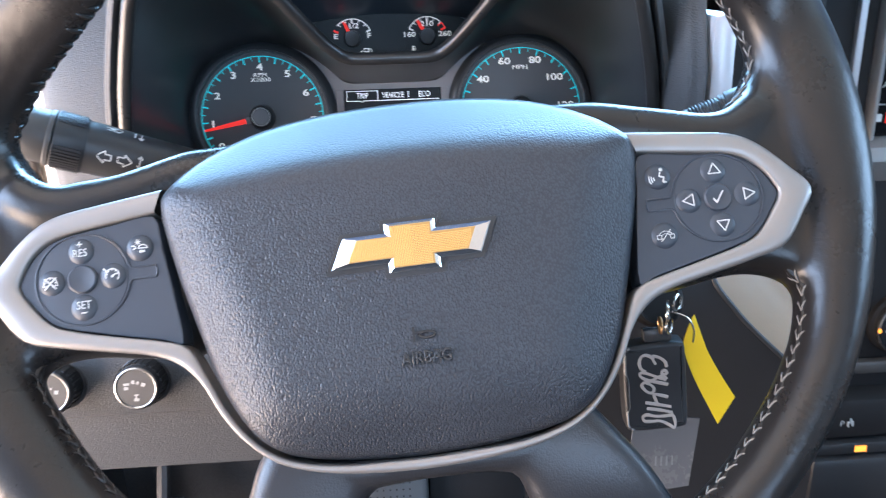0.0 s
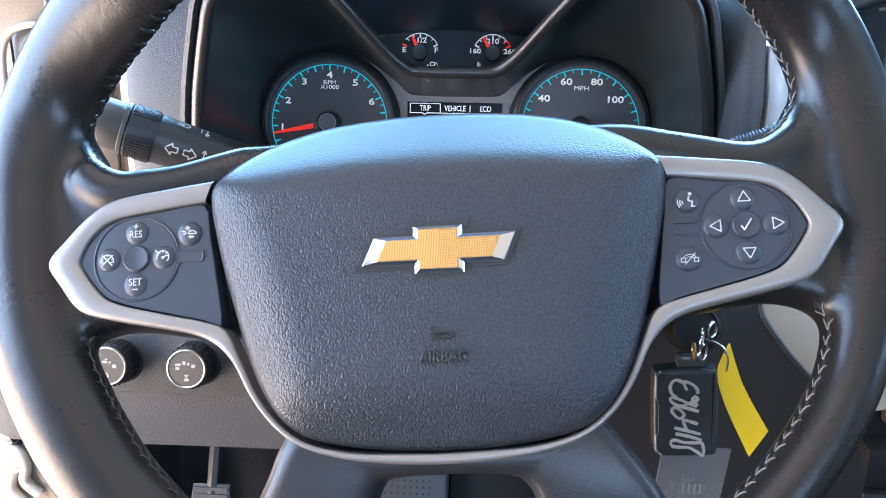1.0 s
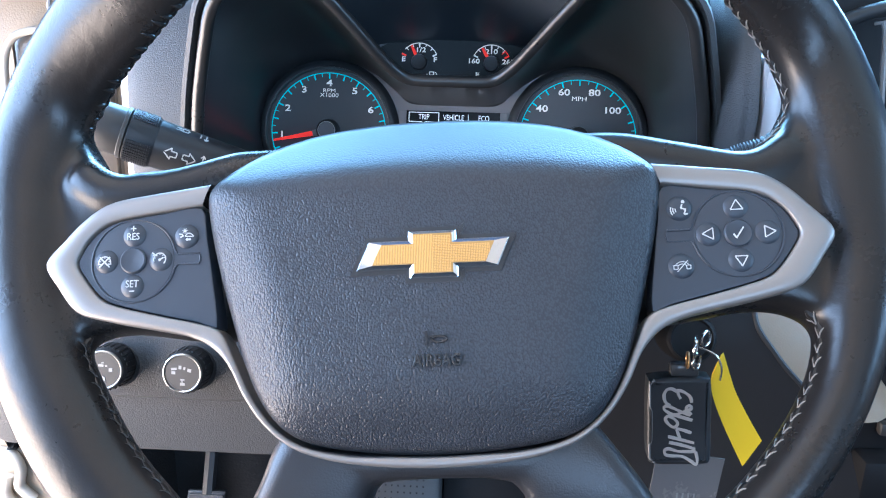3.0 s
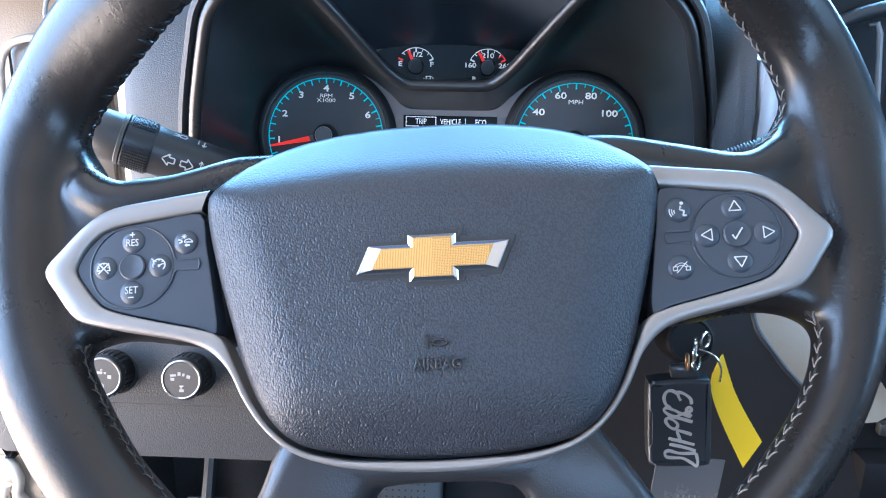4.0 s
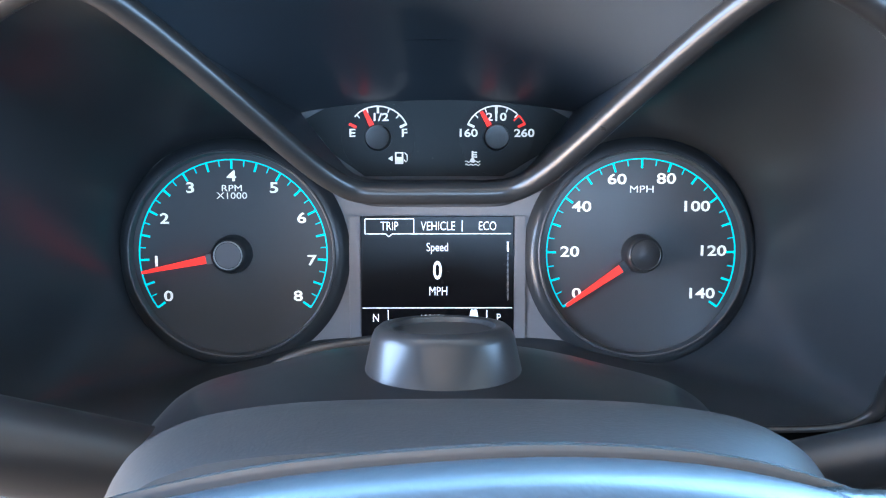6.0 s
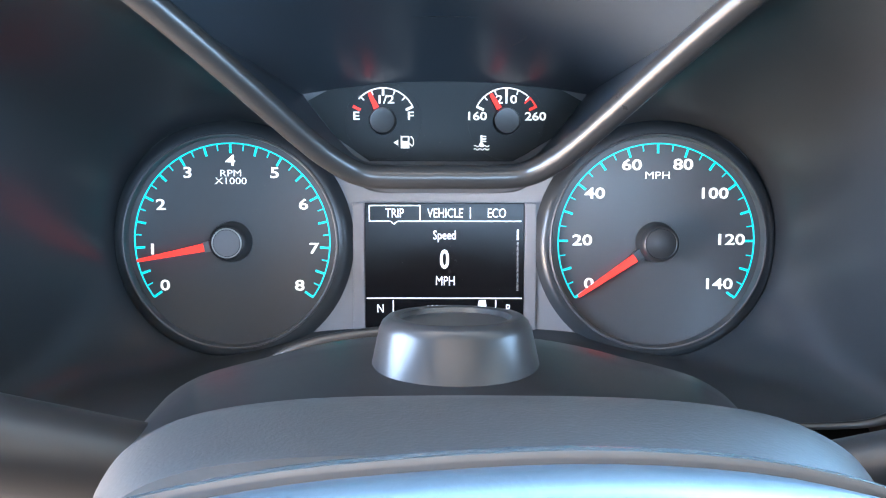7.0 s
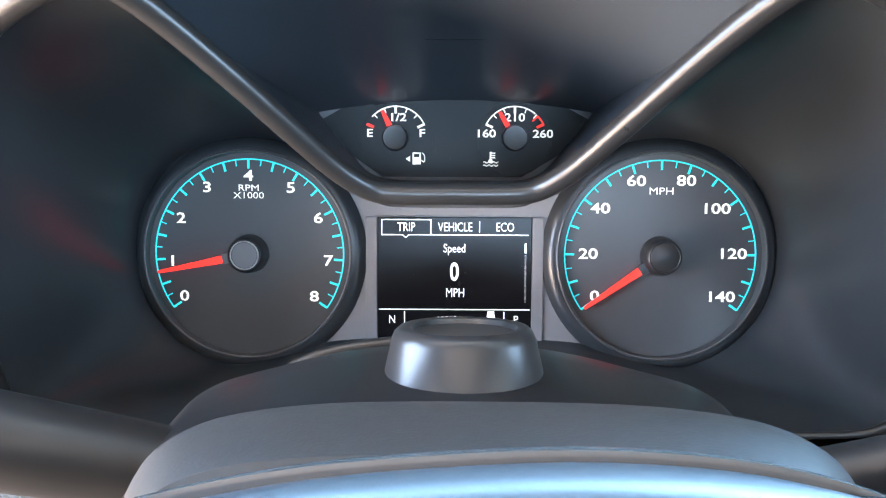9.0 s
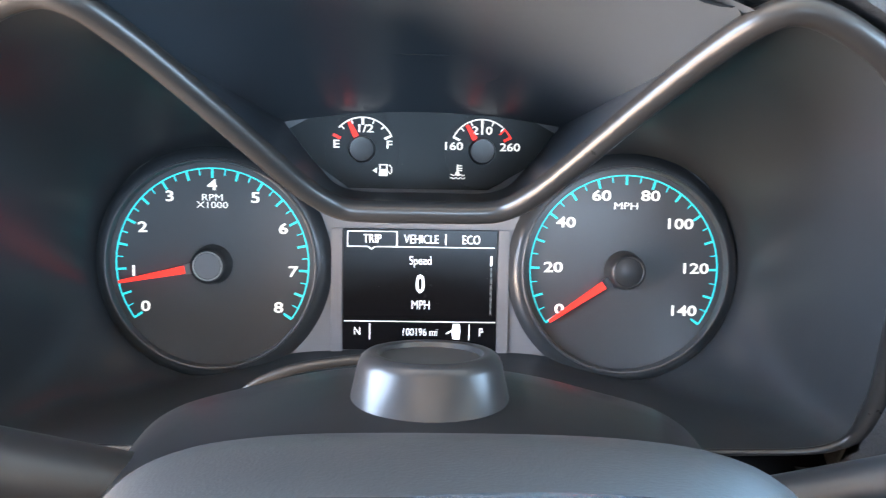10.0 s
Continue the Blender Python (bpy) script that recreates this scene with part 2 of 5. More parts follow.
def inset(pts, d):
    """A closed outline moved inwards by d (anticlockwise outlines)."""
    n, out = len(pts), []
    area = sum(pts[i][0] * pts[(i + 1) % n][1] - pts[(i + 1) % n][0] * pts[i][1] for i in range(n))
    s = 1 if area > 0 else -1
    for i in range(n):
        a, b, c = Vector(pts[i - 1][:2]), Vector(pts[i][:2]), Vector(pts[(i + 1) % n][:2])
        e, f = (b - a), (c - b)
        e = e.normalized() if e.length > 1e-9 else f.normalized()
        f = f.normalized() if f.length > 1e-9 else e
        t = (e + f)
        t = t.normalized() if t.length > 1e-6 else e
        nrm = Vector((-t.y, t.x)) * s
        cosine = max(0.5, nrm.dot(Vector((-e.y, e.x)) * s))
        out.append(b + nrm * d / cosine)
    return out


def plate(bm, pts, w0, w1, r=0.4, steps=2):
    """An outline in millimetres as a solid plate with a rounded front edge."""
    rings = [[(x * MM, y * MM, w0 * MM) for x, y, *_ in pts]]
    for k in range(steps + 1):
        a = k / steps * math.pi / 2
        o = inset(pts, r * (1 - math.cos(a)))
        rings.append([(p[0] * MM, p[1] * MM, (w1 - r + r * math.sin(a)) * MM) for p in o])
    o = inset(pts, r * 1.35)
    rings.append([(p[0] * MM, p[1] * MM, w1 * MM) for p in o])
    loft(bm, rings, cap0=True, cap1=True)


def circle(cx, cy, r, n=32, ry=None):
    return [(cx + r * math.cos(2 * math.pi * k / n), cy + (ry or r) * math.sin(2 * math.pi * k / n)) for k in range(n)]


def ring(bm, cx, cy, r0, r1, w0, w1, a0=0, a1=360, n=64):
    """A flat ring or arc, raised from w0 to w1."""
    full = abs(a1 - a0) >= 360
    k = n if full else n + 1
    rows = []
    for r, w in ((r0, w0), (r0, w1), (r1, w1), (r1, w0)):
        rows.append([((cx + r * math.cos(radians(a0 + (a1 - a0) * i / n))) * MM, (cy + r * math.sin(radians(a0 + (a1 - a0) * i / n))) * MM, w * MM) for i in range(k)])
    loft(bm, rows, closed=full)


def bar(bm, x0, y0, x1, y1, width, w0, w1, width1=None):
    """A straight flat bar between two points of a face."""
    d = Vector((x1 - x0, y1 - y0)).normalized()
    p = Vector((-d.y, d.x)) * width / 2
    q = Vector((-d.y, d.x)) * (width if width1 is None else width1) / 2
    pts = [Vector((x0, y0)) - p, Vector((x1, y1)) - q, Vector((x1, y1)) + q, Vector((x0, y0)) + p]
    loft(bm, [[(v.x * MM, v.y * MM, w * MM) for v in pts] for w in (w0, w1)], cap0=True, cap1=True)


def tube(bm, path, radius, sides=10, closed=False, flat=1.0, caps=True):
    """A round bar along a path; radius may be one number or one for each point."""
    path = [Vector(p) for p in path]
    n = len(path)
    rad = radius if isinstance(radius, (list, tuple)) else [radius] * n
    rings, up = [], None
    for i, p in enumerate(path):
        if closed:
            t = path[(i + 1) % n] - path[i - 1]
        else:
            t = path[min(i + 1, n - 1)] - path[max(i - 1, 0)]
        t.normalize()
        if up is None:
            up = t.orthogonal().normalized()
        up = (up - t * up.dot(t)).normalized()
        side = t.cross(up)
        rings.append([p + (up * math.cos(2 * math.pi * k / sides) + side * flat * math.sin(2 * math.pi * k / sides)) * rad[i] for k in range(sides)])
    if closed:
        rings.append(rings[0])
    loft(bm, rings, cap0=caps and not closed, cap1=caps and not closed)


def turned(bm, profile, n=40, m=None):
    """A body of revolution round z from (radius, height) pairs in millimetres."""
    rings = []
    for r, h in profile:
        pts = [Vector((max(r, 0.01) * math.cos(2 * math.pi * k / n) * MM, max(r, 0.01) * math.sin(2 * math.pi * k / n) * MM, h * MM)) for k in range(n)]
        rings.append([m @ p for p in pts] if m is not None else pts)
    loft(bm, rings, cap0=True, cap1=True)


def box(bm, x0, x1, y0, y1, z0, z1, r=0.004):
    geo = bmesh.ops.create_cube(bm, size=1, matrix=Matrix.LocRotScale(((x0 + x1) / 2, (y0 + y1) / 2, (z0 + z1) / 2), None, (x1 - x0, y1 - y0, z1 - z0)))
    if r:
        edges = list({e for v in geo["verts"] for e in v.link_edges})
        bmesh.ops.bevel(bm, geom=edges, offset=r, segments=2, affect="EDGES", profile=0.5)


def evenly(pts, n):
    """n + 1 points at even steps along a path."""
    pts = [Vector(p) for p in pts]
    run = [0.0]
    for a, b in zip(pts, pts[1:]):
        run.append(run[-1] + (b - a).length)
    out = []
    for k in range(n + 1):
        d = run[-1] * k / n
        i = max(0, min(len(pts) - 2, sum(1 for r in run if r <= d) - 1))
        t = (d - run[i]) / max(1e-9, run[i + 1] - run[i])
        out.append(pts[i] + (pts[i + 1] - pts[i]) * t)
    return out


def writing(name, body, size, m, mat, parent, wide=1.0, depth=0.0, label="", bold=0.0, slant=0.0, bevel=0.0):
    """Lettering as a mesh; m places its centre."""
    cu = bpy.data.curves.new(name, "FONT")
    cu.body, cu.size, cu.align_x, cu.align_y = body, size, "CENTER", "CENTER"
    cu.extrude, cu.resolution_u, cu.offset, cu.shear, cu.bevel_depth = depth, 3, bold, slant, bevel
    tmp = new(name, cu)
    me = bpy.data.meshes.new_from_object(tmp.evaluated_get(bpy.context.evaluated_depsgraph_get()))
    bpy.data.objects.remove(tmp)
    bpy.data.curves.remove(cu)
    me.materials.clear()
    me.materials.append(mat)
    ob = new(name, me)
    ob.parent = parent
    ob.matrix_basis = m @ Matrix.Diagonal((wide, 1, 1, 1))
    return tagged(ob, label)


def at(x, y, w=0.0, turn=0):
    return pose(x * MM, y * MM, w * MM, 0, 0, turn)


# ---- steering wheel ----
wheel = thing("steering_wheel", WHEEL, "black leather steering wheel with satin silver trim and stitched rim", "steering wheel")
RIM_C = (-5.0, 27.0, -16.0)


def rim_radii(a):
    """Outer and inner radius of the rim in millimetres at an angle in degrees."""
    a = (a + 180) % 360 - 180
    knots = [(-180, 154), (-150, 155), (-135, 157.5), (-122, 161), (-90, 168), (-55, 173), (-30, 174), (-15, 168), (0, 160), (20, 161.5), (38, 160), (60, 157), (90, 157), (120, 147), (145, 146), (165, 152), (180, 156)]
    for (a0, r0), (a1, r1) in zip(knots, knots[1:]):
        if a0 <= a <= a1:
            t = (a - a0) / (a1 - a0)
            t = t * t * (3 - 2 * t)
            return 198.2 + 1.6 * math.cos(radians(a)), r0 + (r1 - r0) * t
    return 197.0, 156.0


def rim_point(a, phi, grow=0.0):
    ro, ri = rim_radii(a)
    c, h = (ro + ri) / 2, (ro - ri) / 2 + grow
    r = c + h * math.cos(phi)
    w = RIM_C[2] + (15.5 + grow) * math.sin(phi)
    x, y = RIM_C[0] + r * math.cos(radians(a)), RIM_C[1] + r * math.sin(radians(a))
    # the upper arc dishes towards the driver, and narrows
    lift = max(0.0, min(1.0, (math.sin(radians(a)) - 0.2) / 0.6))
    s = 1 - 0.135 * lift * lift * (3 - 2 * lift)
    return Vector(((24.0 + (x - 24.0) * s) * MM, (-64.0 + (y + 64.0) * s) * MM, (313.0 + (w - 313.0) * s) * MM))


def build_rim():
    bm = bmesh.new()
    n, s = 160, 20
    rings = [[rim_point(360 * i / n, 2 * math.pi * k / s) for k in range(s)] for i in range(n)]
    rings.append(rings[0])
    loft(bm, rings)
    half = [(80, 44.5), (84, 44.5), (92, 42.5), (104, 40), (119, 37), (131, 36), (139, 39), (146, 47), (160, 64), (178, 40), (180, -10), (176, -40), (162, -52),
            (154, -36), (142, -29.5), (126, -28.5), (104, -32), (90, -33), (82, -30), (80, 10)]
    for s in (1, -1):
        pts = [(s * x, y) for x, y in half]
        if s < 0:
            pts.reverse()
        pts = [(p.x, p.y) for p in spline([(x, y, 0) for x, y in pts], 4, True)]
        plate(bm, pts, -29, -9.0, 10, 5)
    # the upper edge of each spoke is a roll that runs on behind the cover's shoulder
    rolls = ([(46, 54.5), (56, 54.0), (67, 52.3), (76, 49.8), (88, 47.2), (99, 44.4), (111, 41.7), (122, 38.9), (129, 37.3), (136, 37.5), (143, 40.0), (152, 47.0)],
             [(-46, 54.0), (-60, 52.7), (-70, 50.6), (-81, 48.2), (-90, 46.1), (-100, 43.7), (-113, 40.8), (-125, 39.4), (-138, 39.4), (-144.5, 42.3), (-154, 50.0)])
    for crest, w in zip(rolls, (-15.0, -13.0)):
        roll = spline([(x * MM, (y - 7.4) * MM, (w - max(0.0, 8 - 0.25 * (abs(x) - 46))) * MM) for x, y in crest], 4)
        tube(bm, roll, [0.0095 * min(1.0, 0.55 + 0.45 * k / (len(roll) * 0.3)) for k in range(len(roll))], 16)
    ob = part("rim", bm, LEATHER, wheel, "black leather rim worn shiny")
    fuse = ob.modifiers.new("fuse", "REMESH")
    fuse.mode, fuse.voxel_size, fuse.use_smooth_shade = "VOXEL", 0.0017, True
    ease = ob.modifiers.new("ease", "SMOOTH")
    ease.factor, ease.iterations = 0.5, 55
    return ob


rim = build_rim()


def seam_turn(a):
    """Where the seam lies round the rim's section at an angle in degrees."""
    a = a % 360
    t = max(0.0, min(1.0, (a - 88) / 14)) * max(0.0, min(1.0, (176 - a) / 10))
    low = max(0.0, min(1.0, (a - 276) / 16)) * max(0.0, min(1.0, (352 - a) / 12))
    return math.pi - 0.2 + 0.62 * t - 0.12 * low


def build_stitches():
    """Herringbone stitches and the puckered seam along the inside of the rim."""
    skin = rim.evaluated_get(bpy.context.evaluated_depsgraph_get())

    def on_skin(p, lift):
        _, q, nrm, _ = skin.closest_point_on_mesh(p)
        return q + nrm * lift, nrm

    def seam_path(a0, a1, mx, my):
        """The seam between two angles, round one opening whose middle lies at mx, my."""
        path, count = [], int(abs(a1 - a0) / 0.7)
        mid = Vector((mx * MM, my * MM, 0))
        for k in range(count + 1):
            a = a1 + (a0 - a1) * k / count
            p = rim_point(a, math.pi)
            pull = (mid - p) * 0.12
            pull.z = 0
            q, nrm = on_skin(p + pull, 0.0)
            q = on_skin(q + nrm * 0.003 + Vector((0, 0, 0.0155 * math.sin(seam_turn(a)))), 0.0)[0]
            if path and (q - path[-1]).length > 0.016:
                break
            path.append(q)
        return path[::-1]

    # stitches of the left arcs take the thread colour with shade painted in
    for a0, a1, mx, my, up, thread in ((2, 92, 0, 105, 1, THREAD), (176, 92, 0, 105, 1, SHADETHREAD), (-18, -66, 100, -70, -1, THREAD), (200, 246, -100, -70, -1, SHADETHREAD)):
        path = seam_path(a0, a1, mx, my)
        length = sum((q - p).length for p, q in zip(path, path[1:]))
        n = int(length / 0.0057)
        fine = evenly(path, n * 6)
        sb = bmesh.new()
        tube(sb, [on_skin(p, -0.0007)[0] for p in fine], [0.0010 + (0.0011 if a1 == 92 and a0 > 92 else 0.0008) * abs(math.sin(math.pi * k / 6)) for k in range(len(fine))], 8)
        part("seam", sb, LEATHER, rim, "puckered leather seam")
        for k in range(1, n):
            apex, nrm = on_skin(fine[k * 6], 0.0003)
            run = (fine[k * 6 + 2] - fine[k * 6 - 2]).normalized() * up
            side = nrm.cross(run).normalized()
            bm = bmesh.new()
            for s in (-1, 1):
                reach = (0.0029 if s > 0 else 0.0022) + 0.0004 * math.sin(k * 1.9 + s)
                climb = 0.0036 + 0.0005 * math.sin(k * 2.7 + 2 * s)
                pts = [apex - run * 0.0012]
                for t in (0.35, 0.7, 1.0):
                    pts.append(on_skin(apex + side * s * reach * t + run * climb * t, 0.0005 if t < 1 else -0.0001)[0])
                tube(bm, pts, [0.00024, 0.00036, 0.00034, 0.00020], 6)
            part("stitch", bm, thread, rim)
    # gathers in the leather beside the seam of the upper arc
    for k in range(34):
        a = 94 + k * 2.45 + 0.4 * math.sin(k * 2.1)
        f = seam_turn(a)
        reach = 0.62 + 0.12 * math.sin(k * 1.3)
        bm = bmesh.new()
        path = spline([rim_point(a + 1.5 * t, f - 0.05 - reach * t, -1.15 - 0.25 * t) for t in (0, 0.25, 0.5, 0.75, 1.0)], 3)
        tube(bm, path, [0.0013 * math.sin(math.pi * (0.25 + 0.72 * i / (len(path) - 1))) for i in range(len(path))], 8)
        part("pucker", bm, LEATHER, rim)


build_stitches()

# airbag cover
PAD_HALF = [(0, 59.5), (26, 58.6), (50, 55), (68, 48.5), (82, 39.5), (90.5, 30), (93, 24), (92.5, 15), (89, -2), (83.5, -22), (75.8, -46.4), (67, -62.3), (56, -72.6), (42, -77.3), (20.5, -80.1), (0, -80.9)]


def smin(a, b, k):
    h = max(0, min(1, 0.5 + 0.5 * (b - a) / k))
    return b + (a - b) * h - k * h * (1 - h)


def pad_height(u, v):
    """Height of the airbag cover's skin over the wheel's plane, in millimetres."""
    w = 15.0 - 1.2 * (u / 60) ** 2 - 1.0 * ((v + 15) / 50) ** 2
    w = smin(w, 14 - 0.85 * (v - 30 + 0.0012 * u * u), 5)
    w = smin(w, 14 - 0.46 * (abs(u) - 67 - 0.27 * v), 3.5)
    w = smin(w, 13 - 0.55 * (-60 - v), 5)
    return w


def build_pad():
    pts = [(p.x * 0.988 + 1.2, p.y) for p in spline([(x, y, 0) for x, y in mirrored(PAD_HALF)], 4, True)]
    cx, cy = 1.2, -10.0
    bm, rings = bmesh.new(), []
    steps = [k / 26 for k in range(1, 24)] + [0.91, 0.935, 0.955, 0.972, 0.986, 0.995, 1.0]
    steps = sorted(set(steps))
    for t in steps:
        rg = []
        for x, y in pts:
            u, v = cx + (x - cx) * t, cy + (y - cy) * t
            e = max(0.0, (t - 0.945) / 0.055)
            rg.append((u * MM, v * MM, (pad_height(u, v) - 3.8 * e ** 2.5) * MM))
        rings.append(rg)
    rings.append([(x * MM, y * MM, -30 * MM) for x, y in pts])
    loft(bm, rings, cap0=True, cap1=True)
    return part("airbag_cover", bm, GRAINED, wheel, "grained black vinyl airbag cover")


pad = build_pad()

# dark gap round the cover
bm = bmesh.new()
outer = [(p.x, p.y) for p in spline([(x * 1.022, (y + 10) * 1.03 - 10, 0) for x, y in mirrored(PAD_HALF)], 4, True)]
plate(bm, outer, -34, -24, 1)
part("airbag_gap", bm, GLOSS, wheel)

# emblem: a plain gold shape with bright edges
EMBLEM = [(-27.1, -11.0), (-22.1, 0.1), (-6.8, 0.1), (-6.8, 3.6), (11.6, 3.6), (11.6, 0.1), (32.0, 0.1), (27.1, -11.0), (12.0, -11.0), (12.0, -14.6), (-6.6, -14.6), (-6.6, -11.0)]


def conform(bm, lift):
    """Lays a flat mesh on the airbag cover."""
    for v in bm.verts:
        v.co.z += (pad_height(v.co.x / MM, v.co.y / MM) + lift) * MM


def prism(bm, pts, w0, w1, slope):
    """A low block with slanted sides."""
    a = [(x * MM, y * MM, w0 * MM) for x, y in pts]
    b = [(p[0] * MM, p[1] * MM, w1 * MM) for p in inset(pts, slope)]
    loft(bm, [a, b], cap0=True, cap1=True)


bm = bmesh.new()
prism(bm, [(p[0], p[1]) for p in inset(EMBLEM, -2.0)], -1.2, 0.15, 0.3)
base_lift = pad_height(0, -5)
emblem = part("emblem", bm, SATIN, wheel, "gold emblem with chrome edges", False, pose(0, 0, base_lift * MM))
EMBLEM_LIP = [(p[0], p[1]) for p in inset(EMBLEM, 0.45)]
FACE_OUT = [(-21.0, -9.4), (-17.2, -1.4), (-5.2, -1.4), (-5.2, 2.4), (10.0, 2.4), (10.0, -1.4), (26.2, -1.4), (22.6, -9.4), (10.2, -9.4), (10.2, -13.0), (-5.0, -13.0), (-5.0, -9.4)]
bm = bmesh.new()
loft(bm, [[(x * MM, y * MM, w * MM) for x, y in pts] for pts, w in ((EMBLEM, 0.0), (EMBLEM, 1.2), (EMBLEM_LIP, 1.6), (FACE_OUT, 2.3))], cap0=True, cap1=True)
part("chrome_edge", bm, CHROME, emblem, "bright chrome edge", False)
# face under the ribs, with the grooves' shade in its colour
bm = bmesh.new()
prism(bm, FACE_OUT, 2.28, 2.42, 0.25)
part("gold_face", bm, GOLDSHADE, emblem, "ribbed gold face", False)
bm = bmesh.new()
for k in range(72):
    x = -20.0 + k * 0.62
    lo, hi = (-12.6, 2.0) if -4.6 < x < 9.6 else (-9.0, -1.8)
    if x < -17.0:
        hi = lo + (x + 21.0) / 0.5
    if x > 22.2:
        lo = hi - (26.0 - x) / 0.5
    if hi - lo < 0.5:
        continue
    # plain ribs on one half, ribs cut into studs on the other
    if x < 2.5:
        bar(bm, x, lo, x, hi, 0.38, 2.4, 2.62)
    else:
        for j in range(int((hi - lo) / 0.62)):
            bar(bm, x, lo + j * 0.62, x, lo + j * 0.62 + 0.42, 0.42, 2.4, 2.62)
part("ribs", bm, GOLD, emblem, "", False)
# cut-outs of the vinyl at the emblem's corners
for x, y in ((13.4, 4.4), (13.6, -13.2)):
    bm = bmesh.new()
    plate(bm, [(x - 1.2, y - 2.2), (x + 0.9, y - 1.4), (x + 1.1, y + 2.2), (x - 0.2, y + 1.0)], -0.6, 0.35, 0.2)
    part("corner_tab", bm, SATIN, emblem, "", False)

# raised lettering and horn mark on the cover, coloured darker as if shaded
writing("lettering", "AIRBAG", 0.0062, at(2.9, -46.0, pad_height(2.9, -46) + 0.3), LETTER, pad, 0.84, 0.0009, "raised letters", -0.00012, 0.0, 0.00034)
bm = bmesh.new()
bar(bm, -0.9, -34.8, -0.9, -40.2, 0.8, 0, 0.9)
bar(bm, -0.9, -37.4, 2.2, -36.6, 0.6, 0, 0.8)
tube(bm, [(p[0] * MM, p[1] * MM, 0.0002) for p in circle(3.9, -37.9, 2.8, 20, 1.1)], 0.0005, 6, True)
conform(bm, 0.3)
part("horn_mark", bm, LETTER, pad)

# dust caught along the lower edge of the cover
random.seed(4)
bm = bmesh.new()
for k in range(60):
    u = random.choice((random.gauss(-6, 5), random.gauss(22, 6)))
    v = -78.6 + 0.0011 * u * u + random.gauss(0, 0.7)
    m = Matrix.Translation((u * MM, v * MM, (pad_height(u, v) - 0.6 + random.random()) * MM)) @ Euler((random.random() * 3, random.random() * 3, random.random() * 3)).to_matrix().to_4x4()
    r = random.uniform(0.08, 0.2) * MM
    bmesh.ops.create_cube(bm, size=1, matrix=m @ Matrix.Diagonal((r * random.uniform(1, 4), r, r, 1)))
tagged(part("dust", bm, DIRT, pad, "pale dust specks", False), kind="stuff")

# silver trim round the switches and the lower edge of the cover
S_OUT = [(90, 31), (111, 28.4), (131, 25.4), (142, 19.5), (152, 9.5), (159.3, 0), (154, -9.5), (145, -20.5), (132, -24.7), (117.5, -27.7), (100, -31.5), (89.5, -36), (81.5, -44), (75, -56.5), (67, -67.5), (56, -76.5), (41, -81.8), (22, -84.6), (0, -85.6)]
S_IN = [(93.5, 22), (110.5, 20), (131, 16.8), (140.3, 10.5), (145.0, 3), (145.8, -1), (143, -6), (135.5, -15), (127, -19), (107, -24), (94, -27), (84.5, -31), (78.3, -43), (71.5, -57), (62.5, -68.5), (51, -76.2), (34, -80.2), (16, -81.2), (0, -81.6)]


def trim_strip():
    bm = bmesh.new()
    rails = []
    for t, w in ((0.0, -10.0), (0.0, 0.6), (0.03, 1.5), (0.1, 2.2), (0.28, 2.75), (0.5, 2.9), (0.72, 2.7), (0.9, 2.4), (0.97, 2.0), (1.0, 1.5), (1.0, -10.0)):
        side = [((a[0] + (b[0] - a[0]) * t), (a[1] + (b[1] - a[1]) * t), w) for a, b in zip(S_OUT, S_IN)]
        full = side + [(-x, y, z) for x, y, z in reversed(side[:-1])]
        rails.append([p * MM for p in spline(full, 4)])
    loft(bm, rails, closed=False)
    return part("silver_trim", bm, SILVER, wheel, "satin silver trim")


trim_strip()


